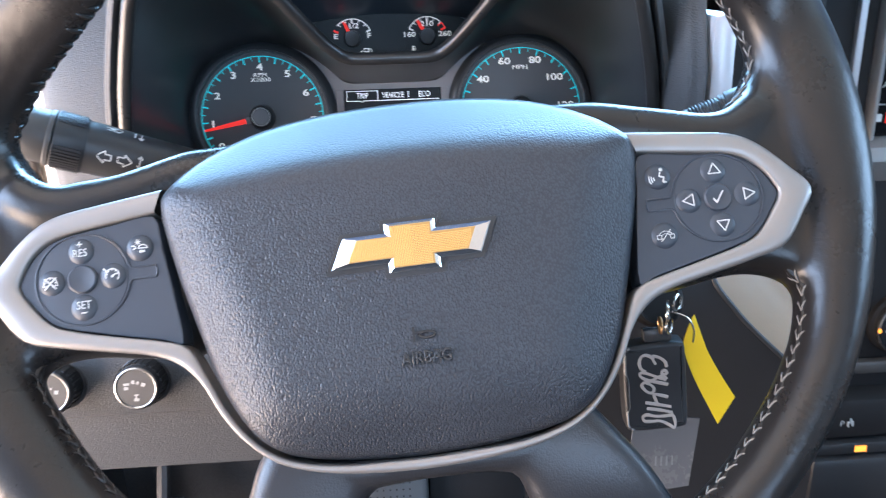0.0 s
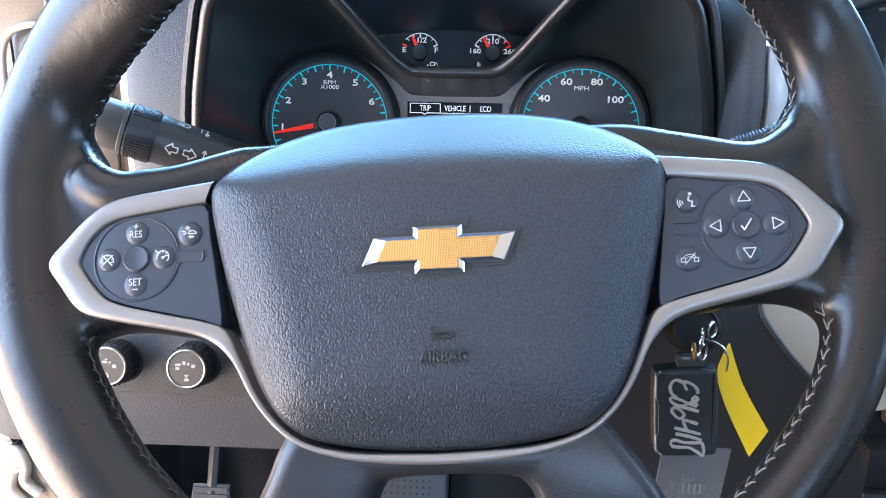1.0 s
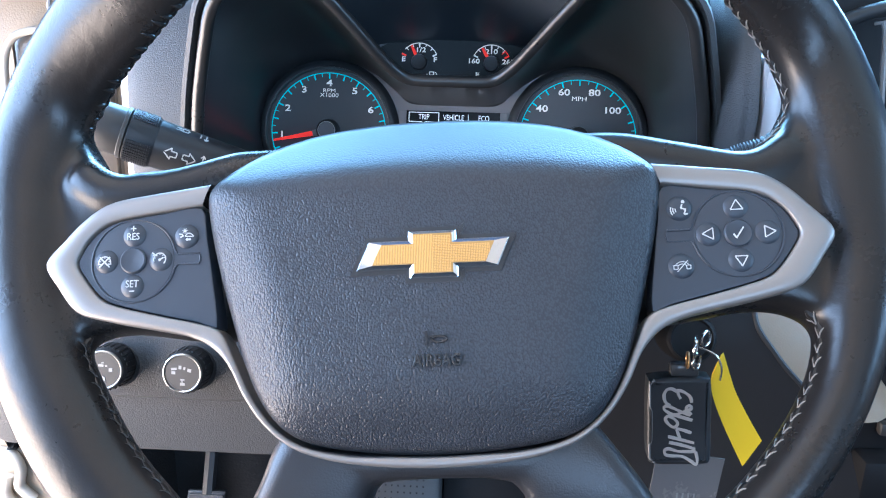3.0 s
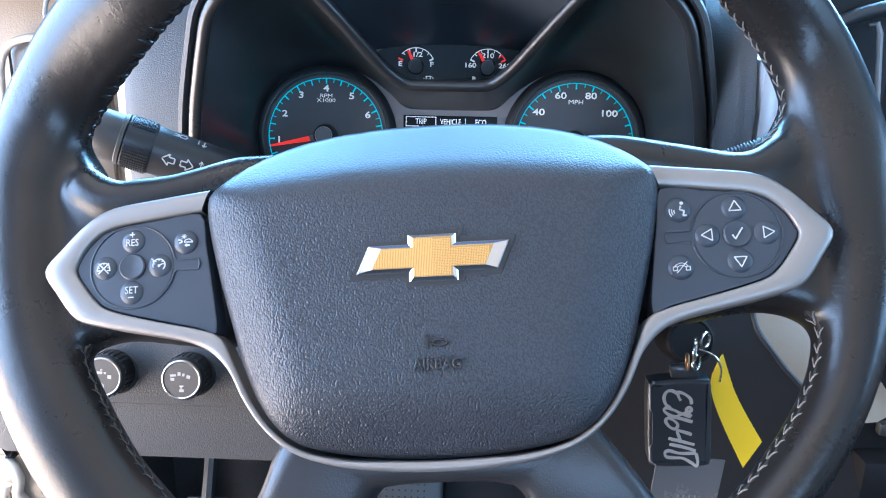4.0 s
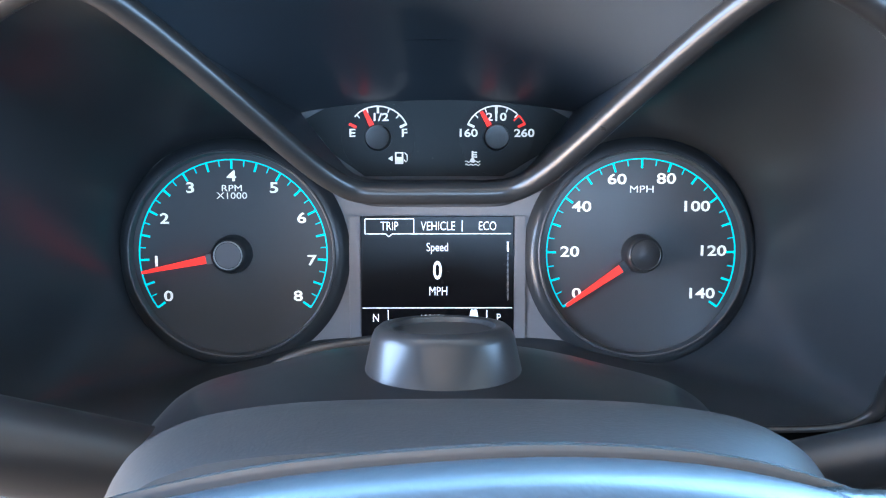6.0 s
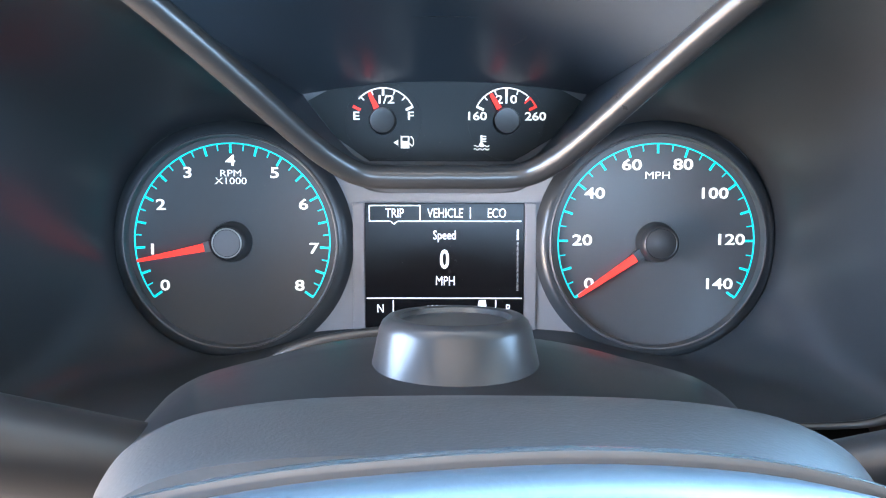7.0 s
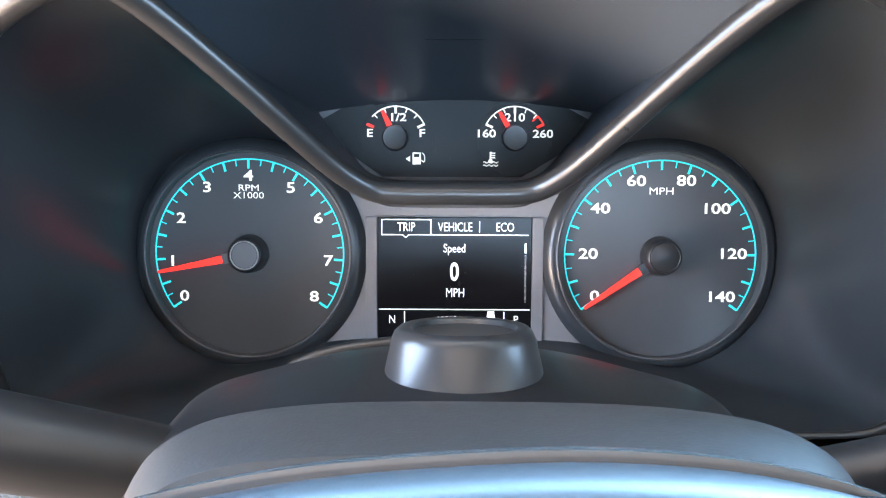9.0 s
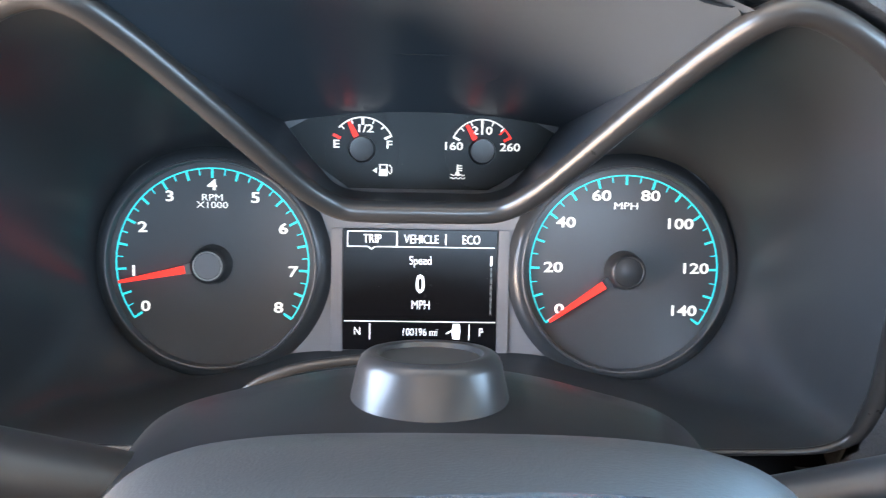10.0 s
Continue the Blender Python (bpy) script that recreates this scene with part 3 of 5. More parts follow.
def switch_pad(s):
    """The switch panel of one side; s is 1 or -1."""
    edge = [(94, 21.5)] + S_IN[1:11] + [(86, -29), (88, -10), (91, 8)]
    pts = [(p.x, p.y) for p in spline([(x, y, 0) for x, y in edge], 3, True)]
    pts = [(p[0], p[1]) for p in inset(pts, 0.5)]
    pts = [(s * x, y) for x, y in pts]
    bm = bmesh.new()
    plate(bm, pts, -12, 1.0, 0.6)
    ob = part("switch_panel", bm, PANEL, wheel, "charcoal plastic switch panel")
    cx, cy = (122.0 * s, 0.6 if s > 0 else 0.0)
    bm = bmesh.new()
    gap = 180 if s > 0 else 0
    arc = [(cx + 17.7 * math.cos(radians(gap + 12 + k * 336 / 48)), cy + 17.2 * math.sin(radians(gap + 12 + k * 336 / 48))) for k in range(49)]
    ends = [(s * 103.5, cy + (-2.2 if s > 0 else 2.2)), (s * 94.5, cy + (-2.2 if s > 0 else 2.2)), (s * 94.0, cy), (s * 94.5, cy + (2.2 if s > 0 else -2.2)), (s * 103.5, cy + (2.2 if s > 0 else -2.2))]
    loop = arc + (ends if s < 0 else [(x, 2 * cy - y) for x, y in ends])
    if (Vector(loop[len(arc)]) - Vector(arc[-1])).length > (Vector(loop[-1]) - Vector(arc[-1])).length:
        loop = arc + loop[len(arc):][::-1]
    tube(bm, [(x * MM, y * MM, 1.1 * MM) for x, y in loop], 0.00045, 6, True)
    part("rocker_outline", bm, PANEL, ob)
    bm = bmesh.new()
    turned(bm, [(17.0, 0.9), (16.8, 1.15), (14.5, 1.3), (6.4, 1.25), (0, 1.25)], 40, at(cx, cy))
    part("rocker", bm, RUBBER, ob, "round rubber rocker switch")
    bm = bmesh.new()
    turned(bm, [(5.6, 1.0), (5.5, 1.9), (4.9, 2.4), (3.5, 2.15), (0, 1.9)], 28, at(cx, cy))
    part("centre_button", bm, RUBBER, ob)
    spots = [(cx, cy + 10.7), (cx, cy - 10.7), (cx - 11.4, cy), (cx + 11.4, cy)]
    spots += [(-100.0, 9.3)] if s < 0 else [(100.2, 11.6), (99.0, -11.6)]
    for x, y in spots:
        bm = bmesh.new()
        turned(bm, [(5.2, 0.9), (4.6, 1.6), (3.2, 2.25), (1.6, 2.5), (0, 2.55)], 24, at(x, y))
        part("button", bm, RUBBER, ob)
    return ob


LEFT, RIGHT = switch_pad(-1), switch_pad(1)
W_ICON = 2.66


def tri(bm, x, y, r, turn):
    """A triangle drawn in outline."""
    pts = [(x + r * math.cos(radians(turn + 120 * k)), y + r * 0.95 * math.sin(radians(turn + 120 * k))) for k in range(3)]
    for a, b in zip(pts, pts[1:] + pts[:1]):
        bar(bm, *a, *b, 0.42, W_ICON - 0.4, W_ICON)


for x, y, turn in ((122, 11.3, 90), (122, -10.1, 270), (110.6, 0.6, 180), (133.4, 0.6, 0)):
    bm = bmesh.new()
    tri(bm, x, y, 2.8, turn)
    part("arrow_mark", bm, ICON, RIGHT, "", False)
bm = bmesh.new()
bar(bm, 119.9, 0.2, 121.0, -1.5, 0.5, 2.0, W_ICON)
bar(bm, 120.9, -1.6, 124.0, 2.8, 0.5, 2.0, W_ICON)
part("tick_mark", bm, ICON, RIGHT, "", False)
bm = bmesh.new()
for k in range(3):
    ring(bm, 99.6, 10.8, 1.2 + k * 0.9, 1.6 + k * 0.9, 2.2, W_ICON, 160, 220, 8)
plate(bm, circle(101.4, 14.0, 0.7, 12), 2.2, W_ICON, 0.1)
bar(bm, 101.0, 13.0, 100.4, 11.4, 0.6, 2.2, W_ICON)
bar(bm, 100.4, 11.4, 102.4, 10.8, 0.6, 2.2, W_ICON)
bar(bm, 102.2, 10.8, 101.6, 9.0, 0.6, 2.2, W_ICON)
bar(bm, 101.6, 9.0, 103.0, 9.0, 0.6, 2.2, W_ICON)
part("voice_mark", bm, ICON, RIGHT, "", False)
bm = bmesh.new()
for r in (2.7, 3.9):
    ring(bm, 99.0, -13.8, r, r + 0.3, 2.2, W_ICON, 40, 140, 12)
for x in (95.9, 102.1):
    for y in (-13.4, -11.5):
        bar(bm, x - 1.0, y, x + 1.0, y, 0.35, 2.2, W_ICON)
    for dx in (-1.0, 1.0):
        bar(bm, x + dx, -13.4, x + dx, -11.5, 0.35, 2.2, W_ICON)
bar(bm, 96.6, -14.6, 101.8, -9.2, 0.4, 2.2, W_ICON + 0.1)
bmesh.ops.scale(bm, vec=(0.8, 0.8, 1.0), space=Matrix.Translation((-0.0990, 0.0116, 0)), verts=bm.verts)
part("phone_mark", bm, ICON, RIGHT, "", False)

writing("lettering", "RES", 0.0042, at(-122, 9.8, W_ICON), ICON, LEFT, 0.84, 0.0001)
writing("lettering", "+", 0.0046, at(-122, 13.0, W_ICON), ICON, LEFT, 1.0, 0.0001)
writing("lettering", "SET", 0.0042, at(-121.6, -10.0, W_ICON), ICON, LEFT, 0.84, 0.0001)
bm = bmesh.new()
bar(bm, -122.8, -12.8, -120.6, -12.8, 0.45, 2.2, W_ICON)
part("minus_mark", bm, ICON, LEFT, "", False)
for x, y, cross in ((-133.6, -0.6, True), (-110.5, 0.0, False)):
    bm = bmesh.new()
    lo, hi = (-8, 188) if cross else (-48, 205)
    ring(bm, x, y, 2.3, 2.7, 2.2, W_ICON, lo, hi, 20)
    for a in (15, 50, 90, 130, 165):
        bar(bm, x + 1.7 * math.cos(radians(a)), y + 1.7 * math.sin(radians(a)), x + 2.4 * math.cos(radians(a)), y + 2.4 * math.sin(radians(a)), 0.35, 2.2, W_ICON)
    if cross:
        bar(bm, x - 2.1, y - 1.9, x + 2.1, y + 2.3, 0.5, 2.2, W_ICON + 0.1)
        bar(bm, x - 2.1, y + 2.3, x + 2.1, y - 1.9, 0.5, 2.2, W_ICON + 0.1)
        for side in (-1, 1):
            bar(bm, x + side * 2.8, y - 0.6, x + side * 1.4, y - 0.6, 0.4, 2.2, W_ICON)
    else:
        bar(bm, x, y - 0.3, x + 1.5, y + 0.6, 0.5, 2.2, W_ICON)
        plate(bm, circle(x, y - 0.3, 0.6, 10), 2.2, W_ICON, 0.1)
        bar(bm, x - 3.2, y + 2.8, x - 1.5, y + 1.4, 0.45, 2.2, W_ICON)
        bar(bm, x - 1.5, y + 1.4, x - 2.7, y + 1.5, 0.4, 2.2, W_ICON)
    part("cruise_mark", bm, ICON, LEFT, "", False)
# two cars that touch, with a burst above and an arrow below
bm = bmesh.new()
car = [(-100.2, 9.0), (-99.6, 10.0), (-98.2, 10.3), (-97.2, 9.7), (-96.7, 8.9)]
for p, q in zip(car, car[1:] + car[:1]):
    bar(bm, *p, *q, 0.4, 2.2, W_ICON)
other = [(-102.7, 10.1), (-101.4, 9.9), (-101.0, 9.1), (-102.2, 8.7)]
for p, q in zip(other, other[1:]):
    bar(bm, *p, *q, 0.45, 2.2, W_ICON)
for k in range(7):
    a = radians(15 + 51.4 * k)
    bar(bm, -100.3, 11.3, -100.3 + 1.2 * math.cos(a), 11.3 + 1.2 * math.sin(a), 0.4, 2.2, W_ICON, 0.15)
plate(bm, [(-100.1, 7.7), (-99.2, 8.5), (-99.2, 8.1), (-97.8, 8.1), (-97.8, 7.3), (-99.2, 7.3), (-99.2, 6.9)], 2.2, W_ICON, 0.05)
part("crash_mark", bm, ICON, LEFT, "", False)

# lower spoke: black plastic with an opening in the middle


def low_spoke():
    right_out = [(63, -71), (69.5, -79.5), (76.5, -89), (83, -99), (92, -116), (104, -138), (109, -147)]
    hole_l = [(-22, -91.5), (-26.5, -95), (-29, -101), (-33, -113), (-40, -140), (-42, -147)]
    hole_r = [(29, -92.5), (33, -96.5), (35.5, -103), (39, -114), (46, -140), (48, -147)]
    left_out = [(-63, -73), (-66.5, -79), (-70, -88), (-76, -100), (-84, -118), (-96, -140), (-99, -147)]
    curve = lambda pts, n: evenly([p for p in spline([(x, y, 0) for x, y in pts], 6)], n)
    outer = curve(left_out[::-1], 18) + curve([(-63, -73), (-45, -78), (0, -80), (45, -77.5), (63, -71)], 24)[1:] + curve(right_out, 18)[1:]
    inner = curve(hole_l[::-1], 18) + curve([(-22, -91.5), (-12, -90.6), (4, -90.4), (20, -90.8), (29, -92.5)], 24)[1:] + curve(hole_r, 18)[1:]
    bm, rows = bmesh.new(), []
    for t, w in ((0.0, -30), (0.0, -10), (0.03, -6.5), (0.09, -4.4), (0.2, -3.6), (0.5, -3.4), (0.8, -3.9), (0.9, -4.8), (0.965, -6.4), (1.0, -9.5), (1.0, -30)):
        row = []
        for a, b in zip(outer, inner):
            p = a + (b - a) * t
            d = max(0.0, -80 - p.y)
            row.append((p.x * MM, p.y * MM, (w - 0.0055 * d * d) * MM))
        rows.append(row)
    loft(bm, rows, closed=False)
    return part("lower_spoke", bm, SPOKE, wheel, "satin black plastic lower spoke")


low_spoke()
# hub behind the cover
bm = bmesh.new()
turned(bm, [(50, -29), (46, -50), (40, -75)], 36, at(0, 0))
part("hub", bm, SATIN, wheel)

# ---- steering column ----
COLUMN = WHEEL @ pose(0, 0, 0, 0, 0, -4.3)
column = thing("steering_column", COLUMN, "black plastic steering column cover behind the wheel", "steering column")
ARCH = [(0, 70.0), (30, 69.6), (48, 68.2), (60, 66.0), (69, 62.2), (75, 56.5), (78.5, 47), (80, 30), (79, 8), (76, -20), (66, -42), (40, -52), (0, -54)]


def arch_ring(w, scale=1.0, cx=4.0):
    return [((cx + p.x * scale) * MM, p.y * scale * MM, w * MM) for p in spline([(x, y, 0) for x, y in mirrored(ARCH)], 4, True)]


bm = bmesh.new()
loft(bm, [arch_ring(-46, 0.86), arch_ring(-56, 0.915), arch_ring(-64, 0.955), arch_ring(-68.5, 0.978), arch_ring(-72, 0.991), arch_ring(-77, 1.0), arch_ring(-83, 1.004), arch_ring(-86, 0.995), arch_ring(-87.5, 0.96)], cap0=True, cap1=True)
part("front_collar", bm, COLLAR, column, "satin black front collar")
bm = bmesh.new()
loft(bm, [arch_ring(-84, 0.90), arch_ring(-130, 0.86), arch_ring(-200, 0.86)], cap0=True, cap1=True)
part("rear_cover", bm, SATIN, column)
# broad dome behind the collar
DOME = [(0, 88.5), (22, 87.5), (38, 85), (52, 81.5), (62, 79), (70, 76.5), (76.5, 73), (81, 69), (85, 63), (87.5, 54), (88, 40), (86, 20)]


def dome_ring(w, sx, sy, drop):
    half = [(x * sx, y * sy - drop) for x, y in DOME]
    full = [(-x, y) for x, y in reversed(half[1:])] + half
    return [((p.x - 6.0) * MM, p.y * MM, w * MM) for p in spline([(x, y, 0) for x, y in full], 3)]


bm = bmesh.new()
loft(bm, [dome_ring(w, sx, sy, drop) for w, sx, sy, drop in ((-84, 0.88, 0.86, 9.0), (-96, 0.90, 0.90, 7.0), (-112, 0.94, 0.94, 4.0), (-128, 0.975, 0.98, 1.5), (-138, 0.995, 1.0, 0.3), (-142, 1.0, 1.0, 0.0), (-145, 1.0, 1.0, 0.8), (-147, 0.99, 0.99, 3.0), (-150, 0.97, 0.97, 8.0), (-160, 0.96, 0.96, 14.0))], closed=False)
part("cover_dome", bm, DOMEP, column, "smooth black upper column cover")
bm = bmesh.new()
box(bm, -0.042, 0.003, -0.150, -0.050, -0.104, -0.090, 0.003)
lower = part("lower_cover", bm, COLLAR, column, "grey dotted lower cover")
bm = bmesh.new()
for ku in range(10):
    for kv in range(17):
        box(bm, -0.034 + ku * 0.0031, -0.0332 + ku * 0.0031, -0.145 + kv * 0.0031, -0.1442 + kv * 0.0031, -0.0905, -0.0898, 0)
tagged(part("dots", bm, CONSOLE, lower, "", False), kind="stuff")
bm = bmesh.new()
box(bm, 0.003, 0.050, -0.150, -0.050, -0.120, -0.098, 0.003)
part("lower_cover", bm, CONSOLE, column)
bm = bmesh.new()
puck_m = COLUMN.inverted() @ pose(0.0030, 0.4374, 1.1730, -13, 0, 0)
turned(bm, [(22.6, -0.2), (22.4, 0.9), (21.7, 1.5), (19.5, 11.6), (18.7, 13.4), (17.3, 14.6), (15.6, 14.8), (14.4, 14.5), (13.7, 13.2), (0, 13.0)], 64, puck_m)
part("top_cap", bm, CAP, column, "round satin black cap on the cover")
bm = bmesh.new()
turned(bm, [(23.5, -30), (22.8, -3), (22.2, -0.4), (0, -0.3)], 48, puck_m)
part("cap_seat", bm, SATIN, column)

# ---- instrument cluster ----
cluster = thing("instrument_cluster", DIALS, "lit instrument cluster with two round dials and a small screen", "instrument cluster")

bm = bmesh.new()
plate(bm, [(-152, -58), (152, -58), (152, 74), (-152, 74)], -6, -0.6, 0.3)
part("gauge_plate", bm, PLATE, cluster)

R_DIAL = 43.5


def dial(cx, count, labels, needle, words):
    """A round gauge with a lit ring, ticks, numbers and a needle."""
    cy = -4.4
    bm = bmesh.new()
    plate(bm, circle(cx, cy, 47.0, 96), -0.8, 0.3, 0.2)
    face = part("dial", bm, FACE, cluster, "dark round dial")
    bm = bmesh.new()
    turned(bm, [(46.0, -0.6), (46.3, 4.2), (46.5, 4.8), (47.0, 5.0), (47.5, 4.7), (47.7, 4.0), (47.7, -0.6)], 96, at(cx, cy))
    part("dial_rim", bm, FACE, face)
    bm = bmesh.new()
    loft(bm, [[((cx + r * math.cos(math.pi * k / 48)) * MM, (cy + r * math.sin(math.pi * k / 48)) * MM, w * MM) for k in range(96)] for r, w in ((47.6, 4.2), (48.8, 4.1), (50.4, 3.4), (52.0, 1.9), (53.2, 0.4), (53.8, -0.4))])
    part("dial_skirt", bm, SHROUD, face, "glossy black skirt round the dial")
    bm = bmesh.new()
    ring(bm, cx, cy, R_DIAL - 0.6, R_DIAL, 0.25, 0.55, -35, 215, 120)
    part("lit_ring", bm, CYAN, face, "lit cyan ring", False)
    for k in range(count * 4 + 1):
        bm = bmesh.new()
        a = radians(215 - 250 * k / (count * 4))
        big = k % 2 == 0
        length, wide = (4.6 if big else 3.2), (1.0 if big else 0.5)
        bar(bm, cx + (R_DIAL - 0.3) * math.cos(a), cy + (R_DIAL - 0.3) * math.sin(a), cx + (R_DIAL - length) * math.cos(a), cy + (R_DIAL - length) * math.sin(a), wide, 0.25, 0.57)
        part("tick", bm, CYAN, face, "", False)
    for body, x, y in labels:
        writing("numeral", body, 0.0067, at(x, y, 0.6), WHITE, face, 1.34, 0.0, "", 0.00012)
    for body, y, size in words:
        writing("lettering", body, size, at(cx, y, 0.6), WHITE, face, 1.25)
    bm = bmesh.new()
    a = radians(needle)
    bar(bm, cx + 11.6 * math.cos(a), cy + 11.6 * math.sin(a), cx + 42.0 * math.cos(a), cy + 41.5 * math.sin(a), 3.6, 3.2, 4.2, 1.3)
    part("needle", bm, RED, face, "lit red needle", False)
    bm = bmesh.new()
    bar(bm, cx, cy, cx + 11.8 * math.cos(a), cy + 11.8 * math.sin(a), 4.6, 2.6, 4.4)
    part("needle_root", bm, GREY if cx < 0 else HUBCAP, face, "", False)
    bm = bmesh.new()
    turned(bm, [(9.0, 0.2), (8.4, 6.0), (7.9, 8.6), (7.4, 9.6), (6.9, 9.9), (6.4, 9.6), (6.1, 9.8), (0, 10.0)], 40, at(cx, cy))
    part("needle_cap", bm, HUBCAP, face, "round black needle cap")
    if cx < 0:
        # left cap's window reflection, put in as a paler ring and face
        bm = bmesh.new()
        turned(bm, [(5.9, 9.5), (6.0, 10.2), (6.25, 10.3), (6.5, 10.1), (6.6, 9.5)], 40, at(cx, cy))
        part("cap_ring", bm, ICON, face, "pale ring on the cap, painted as its reflection")
        bm = bmesh.new()
        turned(bm, [(5.8, 9.6), (5.7, 10.0), (0, 10.1)], 32, at(cx, cy))
        part("cap_face", bm, PLATE, face, "grey face of the cap, painted as if lit")
    return face


tach_labels = [("0", -124.2, -24.1), ("1", -129.4, -8.0), ("2", -125.1, 11.7), ("3", -112.9, 25.8), ("4", -93.9, 31.1), ("5", -74.6, 25.7), ("6", -62.2, 11.9), ("7", -57.8, -7.6), ("8", -64.3, -24.1)]
dial(-93.9, 8, tach_labels, 191.5, [("RPM", 25.6, 0.0042), ("X1000", 22.2, 0.0042)])
speed_labels = [("0", 64.1, -23.1), ("20", 60.8, -3.8), ("40", 66.1, 16.9), ("60", 82.0, 29.3), ("80", 104.5, 29.5), ("100", 118.1, 16.9), ("120", 126.0, -3.5), ("140", 121.2, -23.2)]
dial(93.4, 7, speed_labels, 215, [("MPH", 24.8, 0.0046)])


def small_gauge(cx, needle, labels, red_from, red_to):
    """A half-round gauge."""
    cy = 48.4
    bm = bmesh.new()
    plate(bm, circle(cx, cy, 16.8, 48), -0.3, 0.35, 0.1)
    face = part("small_gauge", bm, DARKFACE, cluster, "small lit gauge")
    bm = bmesh.new()
    lo, hi = (26, 138) if red_from > 90 else (50, 154)
    ring(bm, cx, cy, 14.0, 14.6, 0.3, 0.6, lo, hi, 40)
    part("lit_arc", bm, WHITE, face, "", False)
    for k in range(7):
        a = radians(154 - 128 * k / 6)
        if (red_from > 90 and k == 0) or (red_from < 90 and k == 6):
            continue
        big = k in (0, 3, 6)
        bm = bmesh.new()
        bar(bm, cx + 14.5 * math.cos(a), cy + 14.5 * math.sin(a), cx + (11.0 if big else 12.2) * math.cos(a), cy + (11.0 if big else 12.2) * math.sin(a), 1.1 if big else 0.55, 0.3, 0.62)
        part("tick", bm, WHITE, face, "", False)
    bm = bmesh.new()
    if red_from > 90:
        a = radians(154)
        bar(bm, cx + 14.6 * math.cos(a), cy + 14.6 * math.sin(a), cx + 11 * math.cos(a), cy + 11 * math.sin(a), 1.2, 0.3, 0.62)
    else:
        ring(bm, cx, cy, 14.0, 14.6, 0.3, 0.6, red_from, red_to, 10)
        for d in (red_from, red_to):
            a = radians(d)
            bar(bm, cx + 14.6 * math.cos(a), cy + 14.6 * math.sin(a), cx + 11 * math.cos(a), cy + 11 * math.sin(a), 1.1 if d == red_from else 0.6, 0.3, 0.62)
    part("red_mark", bm, RED, face, "", False)
    for body, x, y in labels:
        writing("numeral", body, 0.0050, at(x, y, 0.65), WHITE, face, 1.25, 0.0, "", 0.0001)
    bm = bmesh.new()
    a = radians(needle)
    bar(bm, cx + 6.2 * math.cos(a), cy + 6.2 * math.sin(a), cx + 13.4 * math.cos(a), cy + 13.4 * math.sin(a), 2.4, 2.2, 3.0, 1.4)
    part("needle", bm, RED, face, "lit red needle", False)
    bm = bmesh.new()
    turned(bm, [(5.9, 0.2), (5.7, 4.4), (5.3, 5.4), (4.6, 5.3), (0, 5.5)], 32, at(cx, cy))
    part("needle_cap", bm, DOMEP, face, "round black needle cap")
    return face


fuel = small_gauge(-26.8, 116, [("E", -38.6, 50.5), ("F", -14.9, 50.5), ("1/2", -25.9, 57.6)], 150, 154)
temp = small_gauge(26.9, 121, [("160", 13.8, 50.4), ("260", 39.6, 50.3), ("210", 26.9, 57.6)], 26, 44)
bm = bmesh.new()
plate(bm, [(-22.3, 39.1), (-20.3, 37.8), (-20.3, 40.4)], 0.0, 0.6, 0.05)
plate(bm, [(-19.2, 36.6), (-15.4, 36.6), (-15.4, 42.0), (-19.2, 42.0)], 0.0, 0.6, 0.05)
tube(bm, [(x * MM, y * MM, 0.0005) for x, y in ((-15.2, 38.6), (-14.2, 37.6), (-13.6, 38.2), (-13.7, 40.6), (-14.8, 41.8))], 0.00025, 6)
part("pump_mark", bm, WHITE, fuel, "lit fuel pump symbol", False)
bm = bmesh.new()
plate(bm, [(-18.5, 39.8), (-16.1, 39.8), (-16.1, 41.4), (-18.5, 41.4)], 0.5, 0.75, 0.05)
part("pump_window", bm, DARKFACE, fuel, "", False)
bm = bmesh.new()
bar(bm, 16.1, 38.2, 16.1, 42.4, 0.8, 0, 0.6)
plate(bm, circle(16.1, 38.2, 1.0, 14), 0, 0.6, 0.05)
for y in (41.8, 40.7, 39.7):
    bar(bm, 16.4, y, 18.2, y, 0.5, 0, 0.6)
for y in (37.6, 36.2):
    tube(bm, [((12.8 + k * 0.42) * MM, (y + 0.35 * math.sin(k * 1.25)) * MM, 0.0005) for k in range(17)], 0.00022, 5)
part("coolant_mark", bm, WHITE, temp, "lit coolant symbol", False)

# satin panel behind the small gauges
bm = bmesh.new()
plate(bm, [(-33, 31), (30, 31), (47, 41), (60, 57), (46, 64.5), (0, 66.5), (-46, 64.5), (-60, 57), (-47, 41)], -0.6, 0.05, 0.1)
part("upper_plate", bm, DARKFACE, cluster)

# information screen
bm = bmesh.new()
plate(bm, [(-35.2, -43), (35.2, -43), (35.2, 12.8), (-35.2, 12.8)], -0.6, 0.4, 0.3)
screen = part("information_screen", bm, GLASS, cluster, "black screen showing speed and trip tabs")
for x in (-38.0, 38.0):
    bm = bmesh.new()
    plate(bm, [(x - 2.6, -44), (x + 2.6, -44), (x + 2.6, 12.8), (x - 2.6, 12.8)], -0.6, 0.6, 0.4)
    part("screen_surround", bm, PLATE, screen)


def screen_bars(rows):
    for x0, y0, x1, y1, w in rows:
        bm = bmesh.new()
        bar(bm, x0, y0, x1, y1, w, 0.4, 0.5)
        part("screen_line", bm, SCREENWHITE, screen, "", False)


